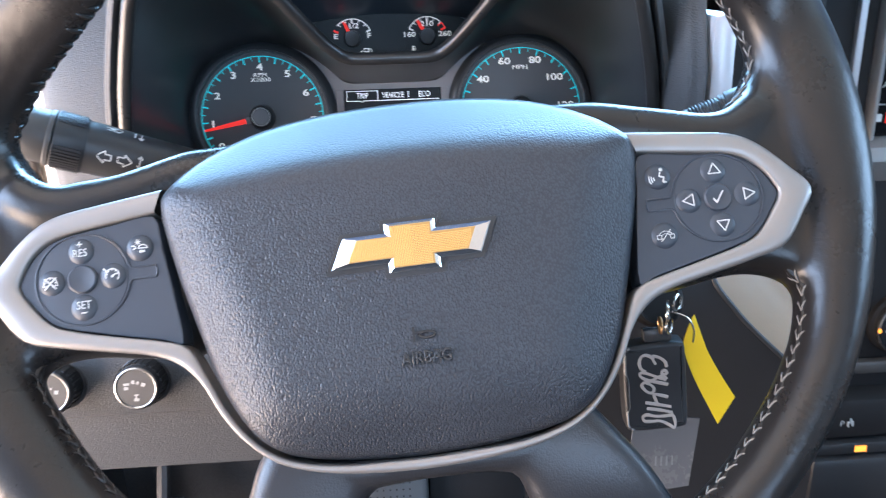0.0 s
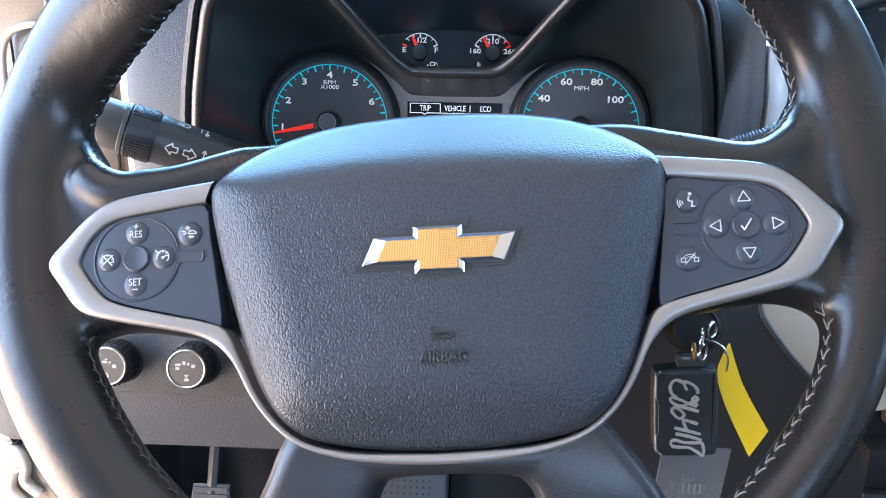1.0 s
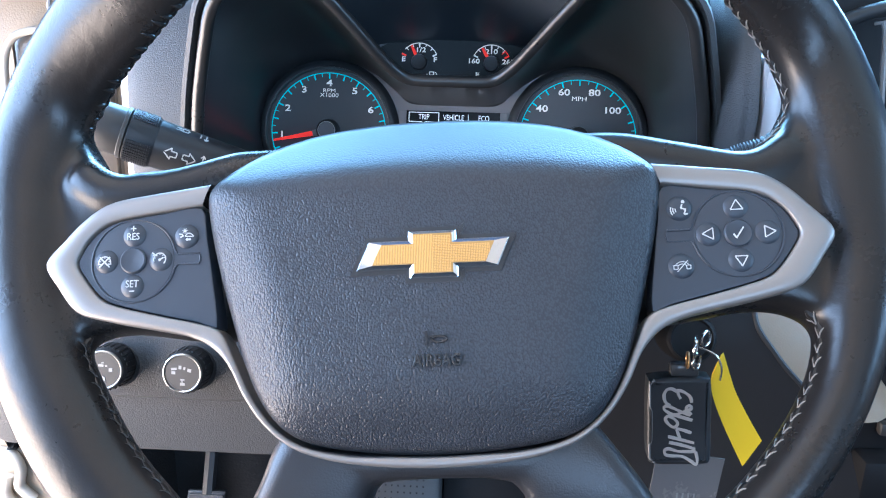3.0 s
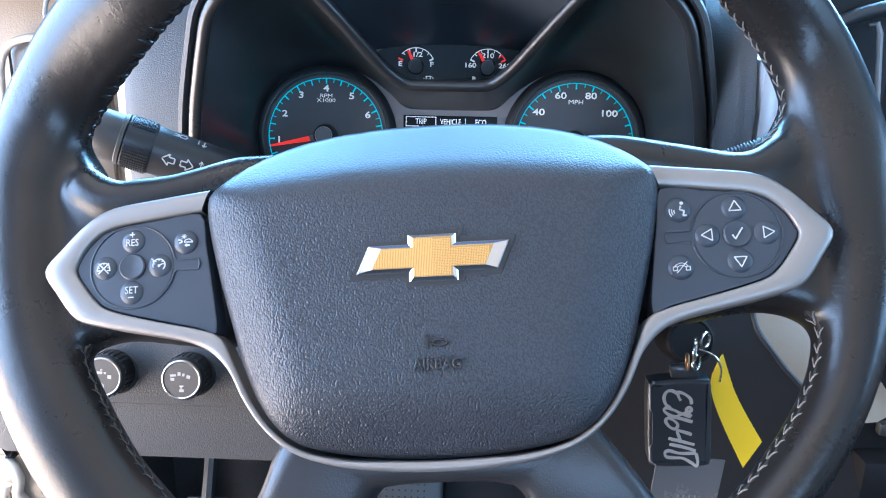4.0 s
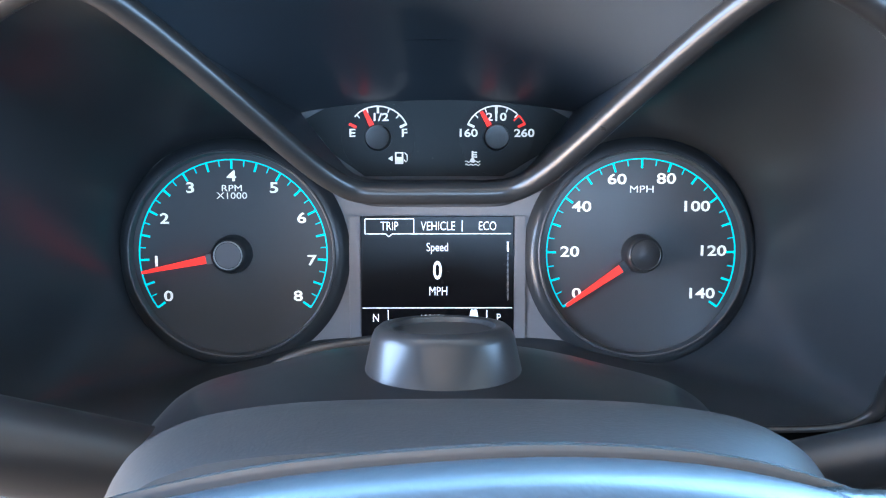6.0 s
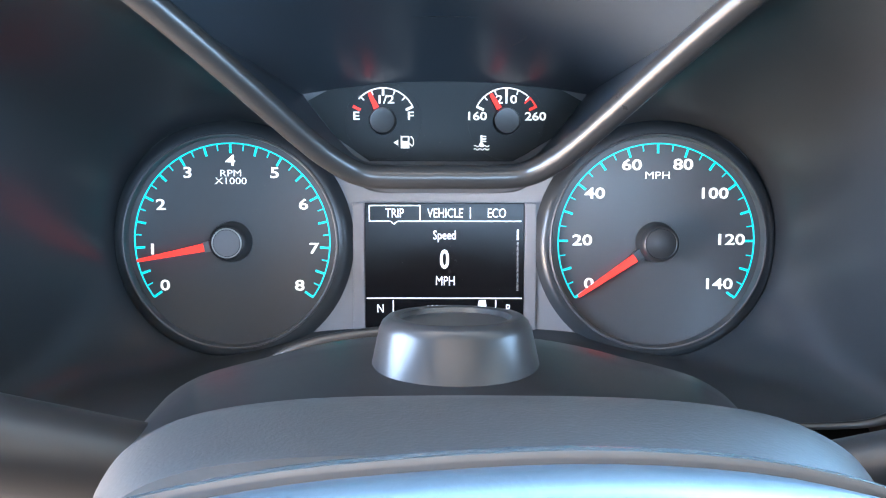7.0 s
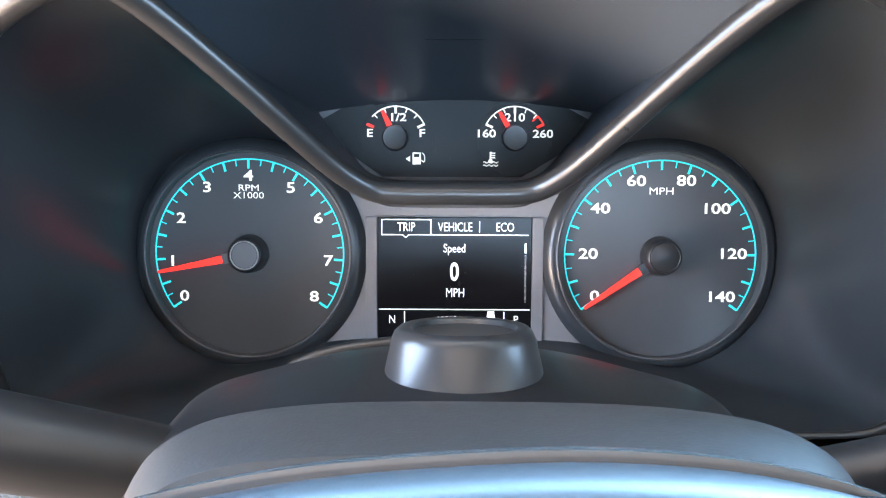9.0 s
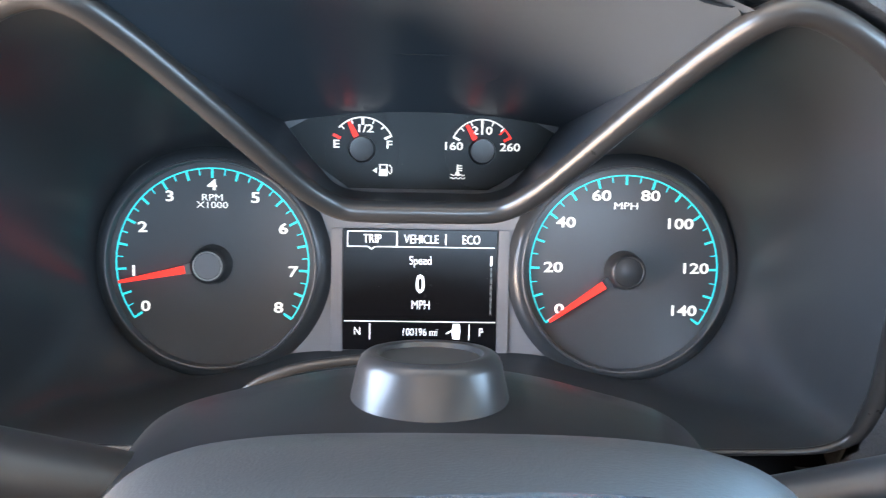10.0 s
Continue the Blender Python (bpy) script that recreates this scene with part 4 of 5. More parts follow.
screen_bars([(-33.2, 11.6, -10.6, 11.6, 0.45), (-33.2, 4.6, -33.2, 11.6, 0.45), (-10.8, 4.6, -10.8, 11.6, 0.45), (-33.2, 4.7, -23.8, 4.7, 0.45), (-20.8, 4.7, 33.8, 4.7, 0.45),
             (-23.8, 4.7, -22.3, 3.4, 0.45), (-22.3, 3.4, -20.8, 4.7, 0.45), (11.4, 5.8, 11.4, 10.8, 0.45), (-34.6, -29.6, 34.6, -29.6, 0.45), (-22.8, -30.6, -22.8, -38.0, 0.45),
             (22.8, -30.6, 22.8, -38.0, 0.45), (32.4, -3.6, 32.4, 1.0, 0.9)])
bm = bmesh.new()
for k in range(40):
    bar(bm, 32.0, -26 + k * 0.55, 32.8, -26 + k * 0.55, 0.22, 0.4, 0.5)
part("scroll_scale", bm, ICON, screen, "", False)
for body, x, y, size, wide in (("TRIP", -22.0, 8.1, 0.0058, 0.72), ("VEHICLE", 0.3, 8.1, 0.0058, 0.72), ("ECO", 23.0, 8.1, 0.0058, 0.72), ("Speed", 0.0, -1.6, 0.0056, 0.76),
                               ("0", 0.0, -12.6, 0.0118, 0.72), ("MPH", 0.4, -22.0, 0.0058, 0.76), ("N", -28.5, -34.4, 0.0054, 0.8), ("P", 28.2, -34.4, 0.0054, 0.8), ("100196 mi", 0.0, -34.6, 0.0050, 0.78)):
    writing("lettering", body, size, at(x, y, 0.52), SCREENWHITE, screen, wide, 0.0, "", 0.0002 if body == "0" else 0.0)
bm = bmesh.new()
plate(bm, [(15.2, -37.6), (18.4, -37.6), (18.8, -33.6), (18.2, -30.4), (15.4, -30.4), (14.8, -33.6)], 0.4, 0.5, 0.03)
bar(bm, 14.8, -33.6, 12.2, -35.2, 0.7, 0.4, 0.5)
part("car_symbol", bm, SCREENWHITE, screen, "", False)

# black shroud and the polished M-shaped edge, in world places
BEZEL_HALF = [(0, 0.508, 1.2085), (0.016, 0.508, 1.2085), (0.027, 0.5075, 1.2095), (0.0355, 0.503, 1.215), (0.0445, 0.496, 1.2245), (0.0635, 0.4775, 1.2485), (0.079, 0.464, 1.2665), (0.089, 0.4555, 1.2755),
              (0.099, 0.4545, 1.277), (0.113, 0.456, 1.2715), (0.126, 0.4585, 1.263), (0.137, 0.4625, 1.250), (0.1433, 0.4677, 1.232), (0.1500, 0.475, 1.210), (0.1547, 0.480, 1.190), (0.1605, 0.489, 1.154), (0.1600, 0.495, 1.134),
              (0.1540, 0.498, 1.1255), (0.142, 0.4985, 1.1225), (0.115, 0.4985, 1.1218), (0.085, 0.4985, 1.1213), (0.045, 0.4985, 1.121), (0, 0.4985, 1.121)]
INNER_HALF = [(0, 17), (16, 17), (30, 17.5), (37, 20.5), (44, 27), (57, 37), (70, 44), (82, 47.5), (95, 48.5), (111, 46), (126, 39), (137, 27), (143, 14), (145.3, 2), (144.8, -10), (141.2, -24.5), (132.5, -38.5), (119.5, -48.8), (107, -54), (94, -55.4), (66, -46.5), (40, -43.5), (0, -43)]
TO_DIALS = DIALS.inverted()


def both_sides(half):
    return half + [(-x, *r) for x, *r in reversed(half[1:-1])]


def shroud():
    front = spline(both_sides(BEZEL_HALF), 4, True)
    back = spline([(x * MM, y * MM, 0.0) for x, y in both_sides(INNER_HALF)], 4, True)
    front = [TO_DIALS @ p for p in front]
    rings = []
    # a bowl round each dial: the wall runs straight back and then turns in
    for t, wall, bowl in ((0.0, 0.0, 0.0), (0.04, 0.04, 0.01), (0.3, 0.28, 0.08), (0.50, 0.47, 0.16), (0.62, 0.60, 0.26), (0.71, 0.70, 0.38), (0.79, 0.79, 0.52), (0.86, 0.86, 0.67), (0.92, 0.92, 0.82), (0.97, 0.97, 0.94), (1.0, 1.0, 1.0)):
        ring_pts = []
        for a, b in zip(front, back):
            k = max(0.0, min(1.0, (abs(a.x) - 0.05) / 0.05))
            turn_in = t + k * (bowl - t)
            ring_pts.append(Vector((a.x + (b.x - a.x) * turn_in, a.y + (b.y - a.y) * turn_in, a.z + (b.z - a.z) * (t + k * (wall - t)) - 0.010 * (1 - k) * math.sin(math.pi * t))))
        for _ in range(8 if 0.0 < t < 1.0 else 0):
            m = len(ring_pts)
            ring_pts = [ring_pts[i - 1] * 0.25 + ring_pts[i] * 0.5 + ring_pts[(i + 1) % m] * 0.25 for i in range(m)]
        rings.append(ring_pts)
    bm = bmesh.new()
    loft(bm, rings)
    return part("shroud", bm, SHROUD, cluster, "smooth black shroud with fine scratches")


shroud()
bm = bmesh.new()
path = [TO_DIALS @ p for p in spline(both_sides(BEZEL_HALF), 4, True)]
tube(bm, path, [0.0013 + 0.0027 * max(0.0, min(1.0, ((DIALS @ p).z - 1.122) / 0.016)) for p in path], 12, True)
part("bezel_edge", bm, TRIM, cluster, "polished dark bezel edge")

bm = bmesh.new()
tube(bm, [TO_DIALS @ p for p in spline([(-0.0625, 0.497, 1.1455), (-0.054, 0.498, 1.1500), (-0.041, 0.499, 1.1540), (-0.026, 0.500, 1.1562), (-0.012, 0.500, 1.1575), (0.004, 0.500, 1.158)], 6)], [0.0006 + 0.0014 * min(1, k / 9) for k in range(31)], 10)
part("arch_edge", bm, TRIM, cluster, "thin black arch edge")

# fine dust on the dials and the plate
random.seed(11)
bm = bmesh.new()
for k in range(110):
    r = random.uniform(0.05, 0.13)
    bar(bm, u := random.uniform(-148, 148), v := random.uniform(-48, 44), u + r * 2, v + random.uniform(-r, r), r * 1.6, 0.62, 0.75)
tagged(part("dust", bm, DIRT, cluster, "fine pale dust", False), kind="stuff")

# hood over the middle, from the upper gauges to the brow
BROW = [(0, 0.452, 1.2905), (0.03, 0.452, 1.2895), (0.055, 0.452, 1.2855), (0.072, 0.453, 1.2815), (0.089, 0.4555, 1.2755)]


def hood():
    bm = bmesh.new()
    vee = spline([TO_DIALS @ Vector(p) for p in BEZEL_HALF[:8]], 6)
    vee = [Vector((-p.x, p.y, p.z)) for p in reversed(vee[1:])] + vee
    n = len(vee)
    back = []
    pl = spline([(-62, 60, 0), (-47, 41, 0), (-33, 30.5, 0), (0, 29.5, 0), (33, 30.5, 0), (47, 41, 0), (62, 60, 0)], 12)
    for i in range(n):
        back.append(pl[round(i * (len(pl) - 1) / (n - 1))] * MM)
    sag = [-0.002 * (1 - (2 * i / (n - 1) - 1) ** 4) for i in range(n)]
    loft(bm, [vee, [a + (b - a) * 0.5 + Vector((0, d, 0)) for a, b, d in zip(vee, back, sag)], back], closed=False)
    brow = spline(BROW, 6)
    brow = [Vector((-p.x, p.y, p.z)) for p in reversed(brow[1:])] + brow
    roof = []
    for k in range(7):
        t = k / 6
        row = []
        for p in brow:
            q = TO_DIALS @ p
            s = q.x / 0.089
            e = Vector((s * 0.062, 0.0655 - 0.0055 * s * s, 0.0))
            c = q + (e - q) * t
            c.y += 0.010 * math.sin(math.pi * t) * (1 - s * s)
            row.append(c)
        roof.append(row)
    loft(bm, roof, closed=False)
    part("hood_lining", bm, HOODP, cluster, "smooth black hood lining")


hood()

# a few hairline scratches on the shroud and the hood lining
for pts in (((-0.1551, 0.5189, 1.1246), (-0.1505, 0.5226, 1.1209), (-0.1458, 0.5260, 1.1186), (-0.1417, 0.5288, 1.1173)),
            ((0.0260, 0.5730, 1.2467), (0.0293, 0.5683, 1.2487), (0.0309, 0.5633, 1.2510)),
            ((0.0422, 0.5531, 1.2535), (0.0519, 0.5537, 1.2502), (0.0581, 0.5532, 1.2481)),
            ((-0.1069, 0.5275, 1.2530), (-0.1063, 0.5321, 1.2515))):
    bm = bmesh.new()
    tube(bm, [TO_DIALS @ (p + Vector((0, -0.0002, 0))) for p in spline(pts, 5)], 0.00016, 5)
    part("scratch", bm, DIRT, cluster, "pale hairline scratch")

# ---- dashboard ----
dash = thing("dashboard", pose(0, 0, 0), "dark grained vinyl dashboard round the instruments", "dashboard", "structure")


def pod_skin():
    """The grained lip round the cluster, running back into the dash."""
    rim_pts = [Vector(p) for p in BEZEL_HALF[6:16]]
    right = spline(rim_pts + [Vector((0.160, 0.500, 1.115)), Vector((0.158, 0.508, 1.09))], 4)
    brow = spline([Vector((0, 0.450, 1.2925)), Vector((0.03, 0.450, 1.2915)), Vector((0.055, 0.4505, 1.2875)), Vector((0.072, 0.453, 1.2805)), Vector((0.084, 0.455, 1.2795))], 4)
    half = brow[:-1] + [p for p in right if p.x > 0.086]
    full = [Vector((-p.x, p.y, p.z)) for p in reversed(half[1:])] + half
    n, c = len(full), Vector((0, 0.48, 1.17))
    rows = []
    for off, back in ((-0.002, 0.002), (0.003, 0.010), (0.0055, 0.010), (0.006, 0.000), (0.0075, -0.002), (0.0105, -0.001), (0.013, 0.006), (0.016, 0.025), (0.022, 0.09), (0.030, 0.2)):
        row = []
        for i, p in enumerate(full):
            t = (full[min(i + 1, n - 1)] - full[max(i - 1, 0)])
            nrm = Vector((-t.z, 0, t.x)).normalized()
            if nrm.dot(p - c) < 0:
                nrm = -nrm
            row.append(p + nrm * off + Vector((0, back, 0)))
        rows.append(row)
    bm = bmesh.new()
    loft(bm, rows, closed=False)
    return part("cluster_hood", bm, DASH, dash, "grained hood round the instruments")


pod_skin()
# left dash face, with the end cap by the door
bm = bmesh.new()
sec = [(-0.172, 0.515), (-0.19, 0.518), (-0.208, 0.522), (-0.219, 0.528), (-0.226, 0.545), (-0.230, 0.60), (-0.232, 0.70)]
loft(bm, [[(p.x, p.y + dy, z) for p in spline([(a, b, 0) for a, b in sec], 4)]
          for z, dy in ((1.07, 0.02), (1.10, 0.004), (1.15, 0.0), (1.20, 0.004), (1.235, 0.014), (1.262, 0.032), (1.275, 0.06), (1.28, 0.10), (1.285, 0.4))], closed=False)
part("side_panel", bm, DASH, dash, "grained dash face beside the instruments")
bm = bmesh.new()
sec = [(0.160, 0.489), (0.1635, 0.474), (0.1685, 0.463), (0.174, 0.4595), (0.1792, 0.4585), (0.1795, 0.50)]
loft(bm, [[(p.x, p.y + dy, z) for p in spline([(a, b, 0) for a, b in sec], 4)] for z, dy in ((1.085, 0.06), (1.105, 0.025), (1.125, 0.006), (1.20, 0.0), (1.245, 0.012), (1.27, 0.035), (1.28, 0.08), (1.285, 0.4))], closed=False)
part("side_panel", bm, DASH, dash, "grained dash face beside the instruments")
# top pad towards the windscreen
bm = bmesh.new()
loft(bm, [[(x, y, z) for x in (-0.5, -0.2, 0.2, 0.6, 1.2)] for y, z in ((0.555, 1.258), (0.575, 1.274), (0.60, 1.283), (0.70, 1.308), (0.85, 1.315), (1.12, 1.30))], closed=False)
part("top_pad", bm, DASH, dash, "grained dash top")
# side vent in the dash top corner
for k in range(3):
    bm = bmesh.new()
    box(bm, -0.272, -0.210, 0.552, 0.560, 1.2475 + k * 0.0042, 1.2495 + k * 0.0042, 0.0006)
    part("vent_slat", bm, SILVER, dash)
bm = bmesh.new()
tube(bm, spline([(-0.275, 0.550, 1.236), (-0.275, 0.553, 1.2600), (-0.24, 0.552, 1.2605), (-0.204, 0.550, 1.2590), (-0.2045, 0.549, 1.2555), (-0.222, 0.547, 1.2450), (-0.235, 0.546, 1.236)], 4, True), 0.0016, 8, True)
part("vent_frame", bm, GREY, dash, "grey vent frame")
# lower panel with two rotary switches
bm = bmesh.new()
secx = [-0.33, -0.29, -0.22, -0.14, -0.09, -0.06]
prof = [(0.50, 1.10), (0.455, 1.085), (0.442, 1.072), (0.438, 1.055), (0.434, 1.022), (0.436, 1.014), (0.446, 1.008), (0.447, 0.985), (0.452, 0.966), (0.472, 0.955), (0.52, 0.95)]
loft(bm, [[(x, y + (0.02 if x < -0.3 or x > 0.18 else 0.0), z) for x in secx] for y, z in prof], closed=False)
part("lower_panel", bm, DASH, dash, "grained lower dash panel")
bm = bmesh.new()
KNEE = [(0.56, 1.10, 0.205), (0.50, 1.08, 0.207), (0.488, 1.06, 0.206), (0.485, 1.04, 0.220), (0.485, 1.02, 0.238), (0.488, 0.98, 0.280), (0.495, 0.93, 0.300), (0.50, 0.86, 0.300), (0.51, 0.74, 0.300)]
loft(bm, [[(-0.07 + (e + 0.07) * k / 5, y, z) for k in range(6)] for y, z, e in KNEE], closed=False)
part("knee_panel", bm, CONSOLE, dash, "dark plastic knee panel")


def rotary(x, z, marks):
    m = pose(x, 0.4365, z, 78, 0, 0) @ Matrix.Diagonal((0.9, 0.9, 0.95, 1))
    ob = thing("rotary_switch", m, "black rotary switch with chrome ring on lower dash", "switch", "", "rotary switches on the lower dash")
    bm = bmesh.new()
    turned(bm, [(17.0, -2), (17.0, 1.0), (15.5, 2.2), (15.0, 2.0), (14.6, 14), (13.8, 17.5), (12.9, 18.6), (12.2, 18.4), (0, 18.4)], 40)
    knob = part("knob", bm, SATIN, ob)
    bm = bmesh.new()
    for k in range(26):
        a = 2 * math.pi * k / 26
        m = Matrix.Rotation(a, 4, "Z") @ Matrix.Translation((0.0147, 0, 0.0088))
        bmesh.ops.create_cube(bm, size=1, matrix=m @ Matrix.Diagonal((0.0012, 0.0017, 0.0120, 1)))
    tagged(part("grip_ribs", bm, SATIN, knob, "", False), kind="stuff")
    bm = bmesh.new()
    turned(bm, [(12.0, 17.6), (12.0, 19.0), (12.6, 19.4), (13.3, 19.0), (13.5, 17.6)], 40)
    part("chrome_ring", bm, SATINCHROME, ob, "chrome ring")
    bm = bmesh.new()
    turned(bm, [(11.9, 18.0), (11.9, 18.7), (0, 18.9)], 32)
    part("knob_face", bm, KNOBFACE, ob)
    bm = bmesh.new()
    for x0, y0, x1, y1, w in marks:
        bar(bm, x0, y0, x1, y1, w, 18.7, 19.1)
    part("symbols", bm, MARKER, ob, "", False)
    return ob


rotary(-0.1535, 1.036, [(-7.5, 2.6, -3.6, 3.0, 1.5), (-7.2, 0.2, -4.6, 0.2, 2.0), (-2.4, 4.0, -0.4, 4.0, 2.4), (0.8, 3.6, 2.2, 3.2, 1.8), (3.6, 2.4, 6.0, 1.8, 2.2), (-1.2, -4.4, 1.6, -4.4, 1.0), (0, -4.4, 0, -7.0, 0.8), (-1.4, -7.4, 1.8, -7.4, 1.8)])
rotary(-0.2020, 1.036, [(-7.0, 3.0, -4.0, 3.0, 1.6), (-3.0, 3.2, 0.5, 3.0, 1.6), (1.5, 2.8, 3.0, 2.8, 1.2), (-1.0, 4.8, 0.6, 5.0, 0.8), (4.0, 0.4, 6.5, 0.2, 2.4), (-1.5, -6.0, 1.5, -6.0, 2.4), (0, -4.0, 0, -8.0, 0.6)])

# ---- stalks ----


def stalk_thing(name, label, base, tip):
    b, t = Vector(base), Vector(tip)
    z = (t - b).normalized()
    x = Vector((0, 0, 1)).cross(z).normalized()
    y = z.cross(x)
    m = Matrix((x, y, z)).transposed().to_4x4()
    m.translation = b
    ob = thing(name, m, label, "stalk")
    return ob, m, (t - b).length / MM


def turn_signal_stalk():
    """A stout stalk with a knurled twist collar."""
    ob, m, length = stalk_thing("turn_signal_stalk", "black turn signal stalk with white symbols", (-0.052, 0.432, 1.142), (-0.1795, 0.398, 1.192))
    r0, r1 = 11.5, 13.0
    bm = bmesh.new()
    turned(bm, [(r0 * 0.7, 0), (r0, length * 0.15), (r1 * 0.96, length * 0.62), (r1, length * 0.785)], 36)
    part("arm", bm, SATIN, ob)
    bm = bmesh.new()
    turned(bm, [(r1, length * 0.785), (r1 * 1.03, length * 0.79), (r1 * 1.05, length * 0.885), (r1, length * 0.89)], 36)
    collar = part("twist_collar", bm, SATIN, ob, "ribbed twist collar")
    bm = bmesh.new()
    front = m.inverted().to_3x3() @ Vector((0.0, -0.86, 0.5))
    facing = math.atan2(front.y, front.x)
    for row in range(11):
        for patch in (-62, 62):
            for k in range(-5, 6):
                a = facing + radians(patch + k * 7.0)
                c = Vector((r1 * 1.05 * math.cos(a), r1 * 1.05 * math.sin(a), length * (0.797 + row * 0.0082))) * MM
                bmesh.ops.create_cube(bm, size=1, matrix=Matrix.Translation(c) @ Matrix.Rotation(a, 4, "Z") @ Matrix.Diagonal((0.0013, 0.0010, 0.0007, 1)))
    tagged(part("ribs", bm, SATIN, collar, "", False), kind="stuff")
    bm = bmesh.new()
    turned(bm, [(r1 * 0.97, length * 0.89), (r1 * 1.06, length * 0.893), (r1 * 1.06, length * 0.905), (r1 * 0.99, length * 0.909), (r1 * 1.0, length * 0.914), (r1 * 1.0, length * 0.97), (r1 * 0.94, length * 0.995), (r1 * 0.8, length), (0, length * 1.004)], 36)
    # same satin as the arm, with the light on it put into the colour
    part("end_cap", bm, ENDCAP, ob, "dark satin end cap, painted paler as if lit")
    return ob, m, length


def wiper_stalk():
    """A slim stalk with a ribbed sleeve before its thicker end."""
    ob, m, length = stalk_thing("wiper_stalk", "slim black wiper stalk with a ribbed sleeve", (0.060, 0.425, 1.1430), (0.1930, 0.387, 1.2018))
    bm = bmesh.new()
    turned(bm, [(5.3, 0), (7.5, length * 0.15), (7.4, length * 0.62), (7.5, length * 0.665), (7.0, length * 0.672)], 36)
    part("arm", bm, SATIN, ob)
    bm = bmesh.new()
    turned(bm, [(6.9, length * 0.668), (6.9, length * 0.790)], 36)
    sleeve = part("sleeve", bm, SATIN, ob, "ribbed black sleeve")
    for k in range(9):
        bm = bmesh.new()
        z = length * (0.674 + 0.0106 * k)
        turned(bm, [(6.8, z), (7.7, z + 0.2), (7.85, z + 0.6), (7.7, z + 1.0), (6.8, z + 1.2)], 36)
        part("rib", bm, SATIN, sleeve)
    bm = bmesh.new()
    turned(bm, [(6.8, length * 0.772), (8.0, length * 0.774), (8.1, length * 0.785), (7.2, length * 0.787), (7.2, length * 0.792), (8.4, length * 0.794), (8.6, length * 0.80), (8.7, length * 0.96), (8.1, length * 0.99), (6.5, length), (0, length * 1.004)], 36)
    part("end_cap", bm, SATIN, ob, "smooth black end")
    return ob, m, length


left_stalk, lm, ll = turn_signal_stalk()
right_stalk, rm, rl = wiper_stalk()


def stalk_mark(name, parent, m, along, drop, r, shapes):
    """White symbols on the driver's side of a stalk. along: mm from the base."""
    inv = m.inverted()
    facing = (inv.to_3x3() @ Vector((0.0, -0.86, 0.5))).normalized()
    facing.z = 0
    facing.normalize()
    along_dir = Vector((0, 0, 1))
    up = facing.cross(along_dir)
    if (m.to_3x3() @ up).z < 0:
        up = -up
    right = up.cross(facing)
    bm = bmesh.new()
    for x0, y0, x1, y1, w in shapes:
        bar(bm, x0, y0, x1, y1, w, -0.3, 0.25)
    q = Matrix((right, up, facing)).transposed().to_4x4()
    ang = drop
    q = Matrix.Rotation(radians(ang), 4, "Z") @ q
    o = (Matrix.Rotation(radians(ang), 4, "Z") @ facing) * r * MM
    q.translation = Vector((o.x, o.y, along * MM))
    part(name, bm, ICON, parent, "", False, q)


ARROW_L = [(-3.4, 0, 0.2, 3.0, 0.6), (-3.4, 0, 0.2, -3.0, 0.6), (0.2, 3.0, 0.2, 1.4, 0.6), (0.2, -3.0, 0.2, -1.4, 0.6), (0.2, 1.4, 3.2, 1.4, 0.6), (0.2, -1.4, 3.2, -1.4, 0.6), (3.2, 1.4, 3.2, -1.4, 0.6)]
ARROW_R = [(-a, b, -c, d, w) for a, b, c, d, w in ARROW_L]
stalk_mark("arrow_mark", left_stalk, lm, ll * 0.722, -26, 12.6, ARROW_L)
stalk_mark("arrow_mark", left_stalk, lm, ll * 0.655, -25, 12.4, ARROW_R)
stalk_mark("direction_mark", left_stalk, lm, ll * 0.606, -21, 12.2, [(0, -2.6, 0, 2.6, 0.6), (0, 3.2, -1.1, 1.6, 0.6), (0, 3.2, 1.1, 1.6, 0.6), (0, -3.2, -1.1, -1.6, 0.6), (0, -3.2, 1.1, -1.6, 0.6)])
stalk_mark("lamp_mark", left_stalk, lm, ll * 0.70, 48, 12.5, [(-4.5, 1, -1.5, 1, 0.7), (-4.5, 0, -1.5, 0, 0.7), (-4.5, -1, -1.5, -1, 0.7), (-1, -1.4, 1.8, -1.4, 0.6), (-1, 1.4, 1.8, 1.4, 0.6), (-1, 1.4, -1, -1.4, 0.6), (1.8, 1.4, 2.6, 0, 0.6), (1.8, -1.4, 2.6, 0, 0.6)])
stalk_mark("lamp_mark", left_stalk, lm, ll * 0.628, 48, 12.3, [(-1.5, -2, -1.5, 2, 0.7), (1.5, -2.6, 1.5, 2, 0.7), (1.5, -3.0, 0.4, -1.6, 0.6), (1.5, -3.0, 2.6, -1.6, 0.6)])
stalk_mark("wiper_mark", right_stalk, rm, rl * 0.650, 20, 7.7, [(0, -3.2, 0.5, 3.2, 1.5)])

# ---- keys ----
lock = thing("ignition_lock", pose(0.1435, 0.414, 1.078, 74, 0, 0) @ Matrix.Diagonal((0.78, 0.78, 0.8, 1)), "dark ignition lock on the steering column", "ignition lock")
bm = bmesh.new()
turned(bm, [(19, -30), (19, 0), (17.5, 3), (15, 4), (14, 3), (0, 2.6)], 36)
part("barrel", bm, LOCKBLACK, lock)
bm = bmesh.new()
turned(bm, [(14.4, 3), (15.4, 4.4), (16.4, 4.0), (17.6, 2.8)], 36)
part("lock_ring", bm, CONSOLE, lock, "black ring")

